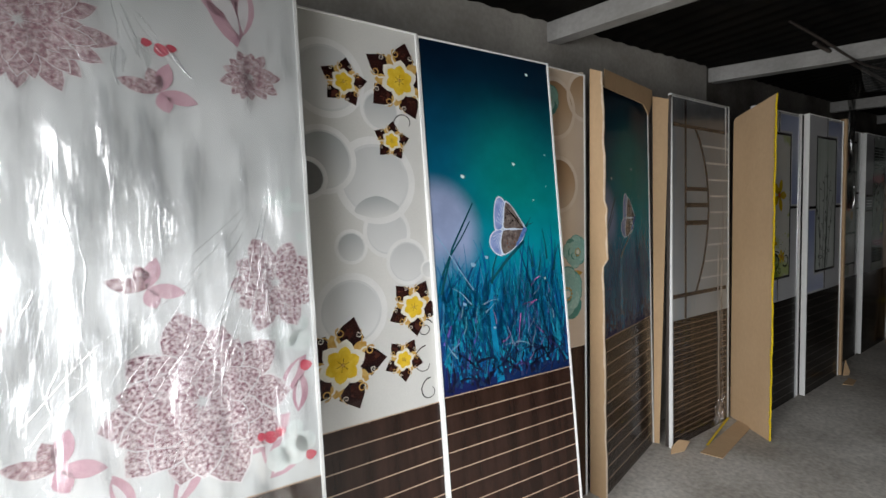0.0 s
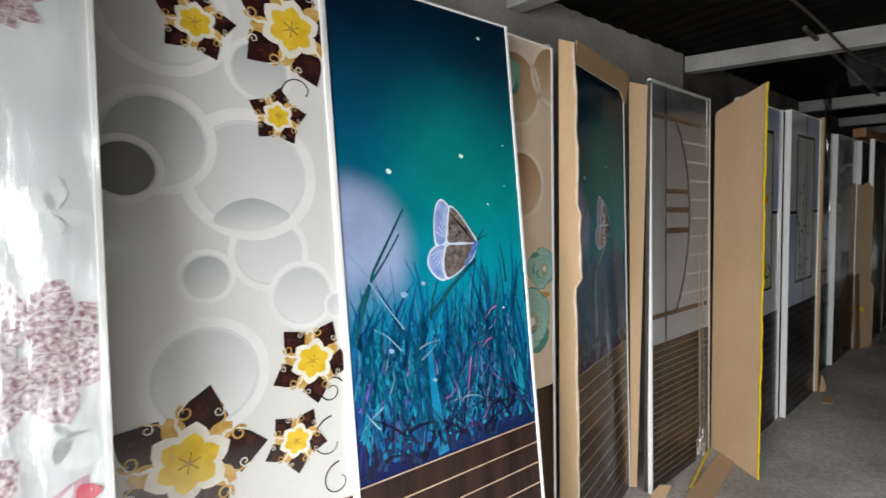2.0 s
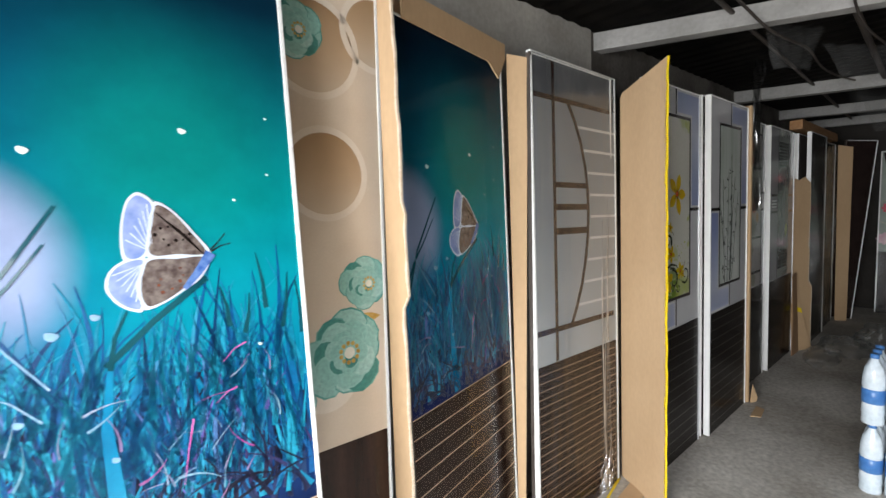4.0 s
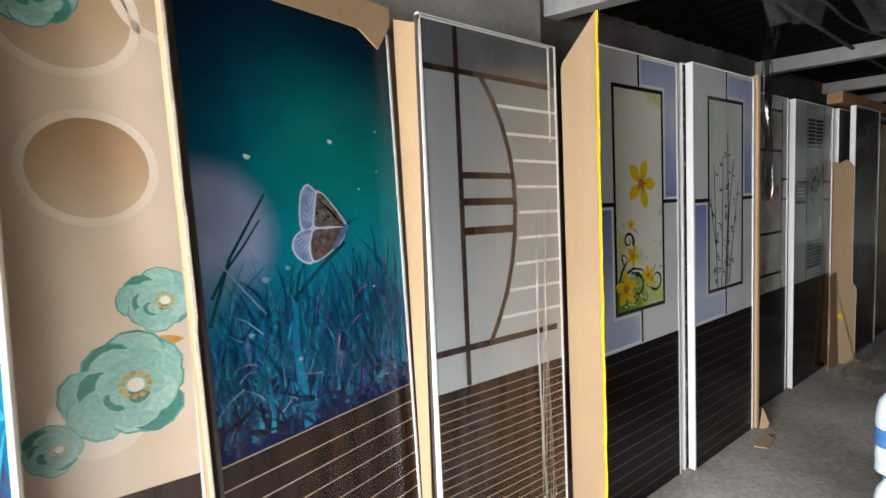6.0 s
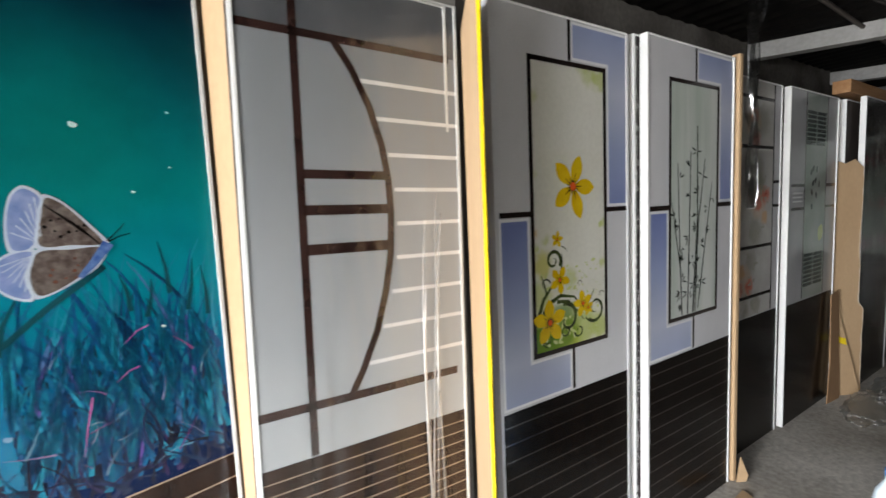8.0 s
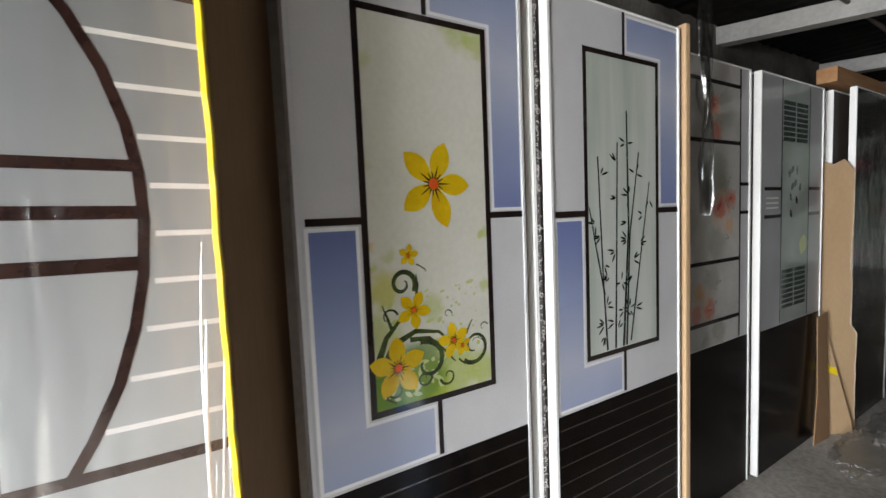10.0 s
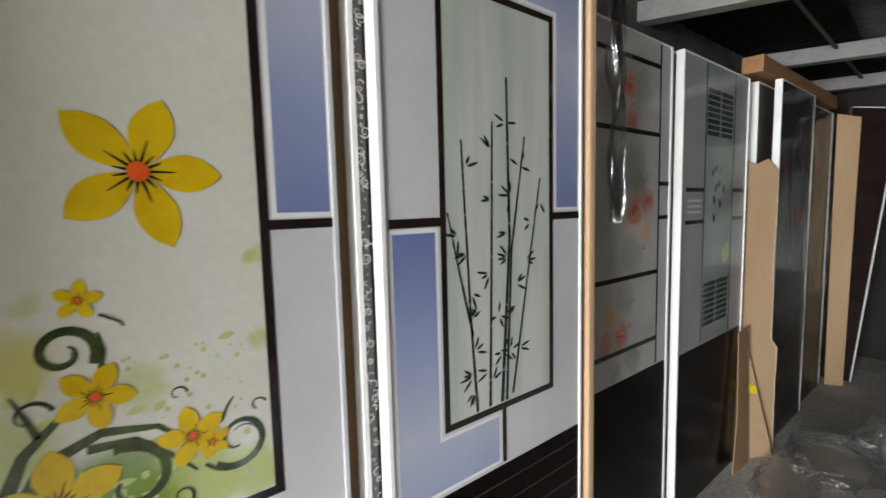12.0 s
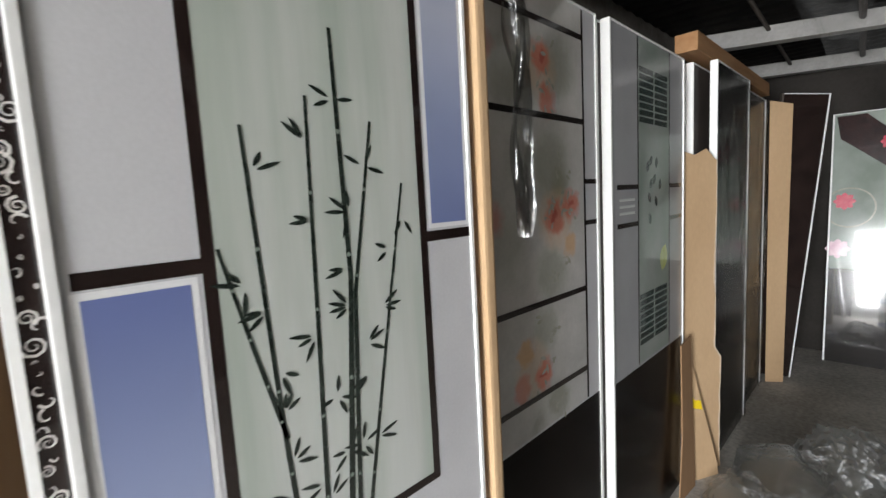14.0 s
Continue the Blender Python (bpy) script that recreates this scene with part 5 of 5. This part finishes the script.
for u, v in ((0.33, 1.545), (0.36, 1.57), (0.43, 1.56), (0.40, 1.495), (0.36, 1.48), (0.47, 1.47), (0.37, 1.42), (0.44, 1.40), (0.37, 1.33)):
    part("leaf_motif", poly(petal(u, v, rng.uniform(0.8, 2.2), 0.05, 0.03), 3), M_GREENBLK, b10)
part("leaf_motif", poly(petal(0.5, 1.12, 1.2, 0.12, 0.09), 2.5), M_LEAFPALE, b10)
skirt(b10, w10, 0.762, M_DARK, M_DIMLINE, 0.7, 0.06, 0.004, 0)

# ---- stack of white boards in torn cardboard ----
for i in range(4):
    board("display_board", "plain white-edged board in a stack, lower part wrapped in cardboard", 6.455 + 0.005 * i, 7.15, -0.042 - 0.037 * i, 0.0, 0.0, 2.03 + 0.012 * i, t=0.033, face=M_BACK)
edge = torn(0.275, 0.05, 0.6, 8, 0.004, 15) + torn(0.235, 0.66, 1.60, 22, 0.004, 17)
torn_wrap("torn tan cardboard wrapped round the stacked boards", [(0.0, 0.0), (0.285, 0.0)] + edge + [(0.17, 1.66), (0.10, 1.63), (0.03, 1.65), (0.014, 1.86), (0.0, 1.87)], edge, pose(6.36, -0.125, 0, 0, 0, -28))
wedge = thing("cardboard_offcut", "pointed pale cardboard offcut with a strip of yellow tape", "cardboard", pose(6.325, -0.165, 0, -2, 0, -28), "cardboard packing")
card("sheet", "", [(0, 0), (0.225, 0.0), (0.22, 0.06), (0.045, 0.70), (0.0, 0.71)], None, parent=wedge)
part("tape", poly([(0.01, 0.40), (0.13, 0.36), (0.12, 0.41), (0.08, 0.42), (0.06, 0.45), (0.012, 0.44)], 3), M_TAPE, wedge, "yellow tape")
card("cardboard_offcut", "brown cardboard sheet leaning low against the mint board", [(-0.03, 0), (0.16, 0), (0.16, 0.76), (0.05, 0.74), (0.03, 0.3)], pose(6.19, -0.20, 0, -2, 0, -4), 0.006, M_CARD_IN)

# ---- dark film-wrapped boards at the far end ----
M_DIMPRINT = surface("dim_print", (0.010, 0.011, 0.010), (0.045, 0.045, 0.045), 3.2, 0.15, 60, 0.05, coat=0.3, spread=0.3)
b11, w11 = board("display_board", "dark film-wrapped board with white edging", 6.60, 7.30, -0.225, 0.0, 0.0, 2.085, face=M_DIMPRINT)
skirt(b11, w11, 0.765, M_DARK, M_DIMLINE, 0.7, 0.06, 0.004, 0)
film_sheet(b11, 0.02, w11, 0.02, 2.07, 0.008, 0.03, 9, 1.5, M_FILM_DIM, 12, 40, 50)
b12, w12 = board("display_board", "dark film-wrapped board leaning at the far end", 7.28, 7.95, -0.20, 0.0, 0.0, 2.05, face=M_DIMPRINT)
skirt(b12, w12, 0.765, M_DARK, M_DIMLINE, 0.7, 0.06, 0.004, 0)
film_sheet(b12, 0.02, w12, 0.02, 2.04, 0.008, 0.03, 9, 1.5, M_FILM_DIM, 14, 40, 50)
solid("timber_batten", box(0, 1.7, -0.05, 0.05, 0, 0.085, 0.004), M_WOOD, "raw timber batten lying on top of the boards", "batten", pose(6.38, -0.15, 2.10))
def plane_pose(foot_left, foot_right, top_right):
    """The pose of a board from three of its corners."""
    a, b, c = Vector(foot_left), Vector(foot_right), Vector(top_right)
    z = (c - b).normalized()
    y = z.cross((b - a).normalized()).normalized()
    x = y.cross(z)
    return Matrix.Translation(b - x * (b - a).length) @ Matrix((x, y, z)).transposed().to_4x4()


card("cardboard_backing", "tall brown cardboard sheet leaning at the far end", [(0.03, 0), (0.15, 0), (0.15, 2.02), (0, 2.05)], plane_pose((7.96, -0.21, 0), (8.05, -0.33, 0), (8.08, -0.34, 2.0)), 0.006, M_CARD)
b13, w13 = board("display_board", "black-backed board leaning askew with a white edge", 0, 0.30, 0, 0, 0, 2.09, 0, face=M_BAR, left=M_BACK)
b13.matrix_world = plane_pose((8.02, -0.10, 0.006), (8.17, -0.335, 0.006), (8.30, -0.500, 2.05))

# end board across the store, glossy
M_ENDBG = ink("pale_green_print", (0.24, 0.28, 0.24), (0.36, 0.40, 0.36), 3, 0.3)
M_GLOSSDARK = surface("glossy_dark_laminate", (0.012, 0.010, 0.009), (0.02, 0.017, 0.015), 3, 0.10, 60, 0.0, coat=0.2, spread=0.2)
for m_ in (M_ENDBG, M_GLOSSDARK):
    skin = m_.node_tree.nodes["Principled BSDF"].inputs
    skin["Roughness"].default_value, skin["Coat Weight"].default_value, skin["Coat Roughness"].default_value = 0.12, 0.9, 0.025
b14, w14 = board("display_board", "glossy pale board with pink bloom print across the end", 0, 0.75, 0, 0.0, 0.0, 2.0, face=M_ENDBG)
b14.matrix_world = pose(8.74, -0.50, 0.004, -5.4, 0, -89.2)
part("diagonal_band", poly([(0.02, 1.98), (0.20, 1.98), (0.74, 1.42), (0.74, 1.2), (0.05, 1.80)][::-1], 2), M_SEPAL, b14)
for u, v, r in ((0.09, 1.30, 0.07), (0.06, 0.92, 0.08), (0.34, 1.75, 0.06), (0.3, 0.85, 0.07)):
    bm = bmesh.new()
    for i in range(8):
        add_poly(bm, petal(u, v, i * 0.785, r, r * 0.55, 0, 0.65, 6), 3 + 0.1 * i)
    tagged(part("bloom_motif", bm, M_RED if v > 1 else M_PINK, b14), kind="stuff")
part("ring_motif", ring(0.12, 1.25, 0.16, 0.012, 4, 0.01, 0.74), M_SPRAY, b14)
part("dark_lower_section", rect(0.009, w14 - 0.007, 0, 0.76, 5), M_GLOSSDARK, b14)
b15, w15 = board("display_board", "dark glossy board across the end of the store", 0, 0.75, 0, 0, 0, 2.0, face=M_GLOSSDARK)
b15.matrix_world = pose(8.76, -1.28, 0.004, -5.4, 0, -89.2)


# ---- loose things ----
def crumple(name, label, category, m, size, seed, mat_, segs=5):
    bm = bmesh.new()
    bmesh.ops.create_icosphere(bm, subdivisions=segs, radius=1.0)
    for v in bm.verts:
        p = v.co.copy()
        k = 1 + 0.35 * noise.noise(p * 1.7 + Vector((seed, 0, 0))) + 0.28 * abs(noise.noise(p * 4.3 + Vector((0, seed, 0)))) + 0.03 * noise.noise(p * 9)
        v.co = Vector((p.x * k * size[0], p.y * k * size[1], max(0.0, (p.z * k + 0.55)) * size[2]))
    for f in bm.faces:
        f.smooth = True
    return solid(name, bm, mat_, label, category, m)


crumple("plastic_wrap", "crumpled clear plastic wrapping lying on the floor", "plastic wrap", pose(6.62, -0.52, 0.003), (0.28, 0.19, 0.07), 3, M_FILM_LOOSE)
crumple("plastic_wrap", "crumpled clear plastic wrapping lying on the floor", "plastic wrap", pose(6.86, -0.74, 0.003), (0.17, 0.17, 0.16), 9, M_FILM_LOOSE)
crumple("plastic_wrap", "flattened clear plastic wrapping by the boards", "plastic wrap", pose(6.25, -0.40, 0.003), (0.30, 0.12, 0.05), 6, M_FILM_LOOSE)


def hanging_film(label, x, y, z0, z1, wd, seed, yaw=0, mat_=M_FILM_HUNG):
    bm = bmesh.new()
    nv, nu = 50, 14
    rows = []
    for j in range(nv + 1):
        z = z1 + (z0 - z1) * j / nv
        t = j / nv
        row = []
        for i in range(nu + 1):
            s = i / nu - 0.5
            row.append(bm.verts.new((s * wd * (1 - 0.5 * t) + 0.03 * noise.noise((seed, z * 3, 0)), 0.05 * noise.noise((s * 9, z * 4, seed)), z)))
        rows.append(row)
    for j in range(nv):
        for i in range(nu):
            bm.faces.new((rows[j][i], rows[j][i + 1], rows[j + 1][i + 1], rows[j + 1][i]))
    for f in bm.faces:
        f.smooth = True
    return solid("hanging_film", bm, mat_, label, "plastic wrap", pose(x, y, 0, 0, 0, yaw))


hanging_film("twisted clear film strip hanging from the ceiling", 4.93, -0.22, 1.38, CEIL - 0.01, 0.085, 2, 0, film_material("strip_film", 0.07, 6.0, (1, 1, 0.5), 0.22))
hanging_film("clear film rag hanging from the ceiling", 6.9, -0.62, 2.14, CEIL - 0.01, 0.7, 5, -30)
hanging_film("clear film rag hanging from the ceiling", 7.6, -0.75, 2.10, CEIL - 0.01, 0.9, 7, -40)

# pack of clear water bottles
M_BOTTLE = surface("clear_blue_plastic", (0.55, 0.64, 0.70), (0.72, 0.78, 0.82), 9, 0.12, 50, 0.2, coat=0.5)
M_LABEL = surface("blue_label", (0.05, 0.16, 0.42), (0.09, 0.24, 0.52), 9, 0.3, 50, 0.0)


def bottle(m):
    ob = thing("water_bottle", "clear plastic water bottle with blue label in a floor stack", "bottle", m, "water bottles")
    prof = ((0, 0), (0.042, 0.0), (0.045, 0.01), (0.043, 0.05), (0.046, 0.06), (0.043, 0.10), (0.043, 0.18), (0.046, 0.19), (0.043, 0.24), (0.036, 0.28), (0.016, 0.315), (0.015, 0.33), (0, 0.33))
    bm = bmesh.new()
    add_lathe(bm, prof, 16)
    part("bottle_body", bm, M_BOTTLE, ob)
    bm = bmesh.new()
    add_lathe(bm, ((0.044, 0.105), (0.0455, 0.106), (0.0455, 0.175), (0.044, 0.176)), 16)
    part("bottle_label", bm, M_LABEL, ob, "blue paper label")
    bm = bmesh.new()
    add_lathe(bm, ((0, 0.325), (0.018, 0.325), (0.018, 0.345), (0, 0.346)), 12)
    part("cap", bm, M_LABEL, ob, "blue screw cap")
    return ob


def add_lathe(bm, prof, n):
    rows = [[bm.verts.new((r * math.cos(6.28318 * i / n), r * math.sin(6.28318 * i / n), z)) for i in range(n)] for r, z in prof]
    for a, b in zip(rows, rows[1:]):
        for i in range(n):
            j = (i + 1) % n
            bm.faces.new((a[i], a[j], b[j], b[i]))
    bmesh.ops.remove_doubles(bm, verts=bm.verts[:], dist=1e-5)
    for f in bm.faces:
        f.smooth = True


first = bottle(pose(4.02, -0.958, 0))
for i in range(3):
    for j in range(3):
        for k in range(2):
            if i or j or k:
                copy_thing(first, pose(4.02 + 0.094 * i, -0.958 - 0.094 * j, 0.348 * k, 0, 0, 37 * (i + j)))

# clutter under the ceiling: torn film and slack cables
hanging_film("torn clear film caught on the ceiling", 4.35, -0.55, 2.20, CEIL - 0.01, 0.5, 11, -25)
hanging_film("torn clear film caught on the ceiling", 5.15, -0.75, 2.24, CEIL - 0.01, 0.6, 13, -35)
hanging_film("torn clear film caught on the ceiling", 7.05, -1.05, 2.12, CEIL - 0.01, 0.6, 17, -50)


def cable(pts, r, label):
    cu = bpy.data.curves.new("cable", "CURVE")
    cu.dimensions, cu.bevel_depth, cu.bevel_resolution = "3D", r, 2
    sp = cu.splines.new("NURBS")
    sp.points.add(len(pts) - 1)
    for q, c in zip(sp.points, pts):
        q.co = (*c, 1)
    sp.use_endpoint_u = True
    cu.materials.append(M_BACK)
    return tagged(new("cable", cu), label, "cable", "ceiling cables")


cable([(2.9, -0.5, 2.40), (3.4, -0.55, 2.34), (4.0, -0.5, 2.31), (4.6, -0.62, 2.36), (5.2, -0.5, 2.33), (6.0, -0.6, 2.38)], 0.007, "slack black cable slung along the ceiling")
cable([(3.5, -0.9, 2.40), (4.2, -0.8, 2.28), (4.9, -1.0, 2.35), (5.6, -0.8, 2.27), (6.6, -0.95, 2.40)], 0.006, "slack black cable slung along the ceiling")
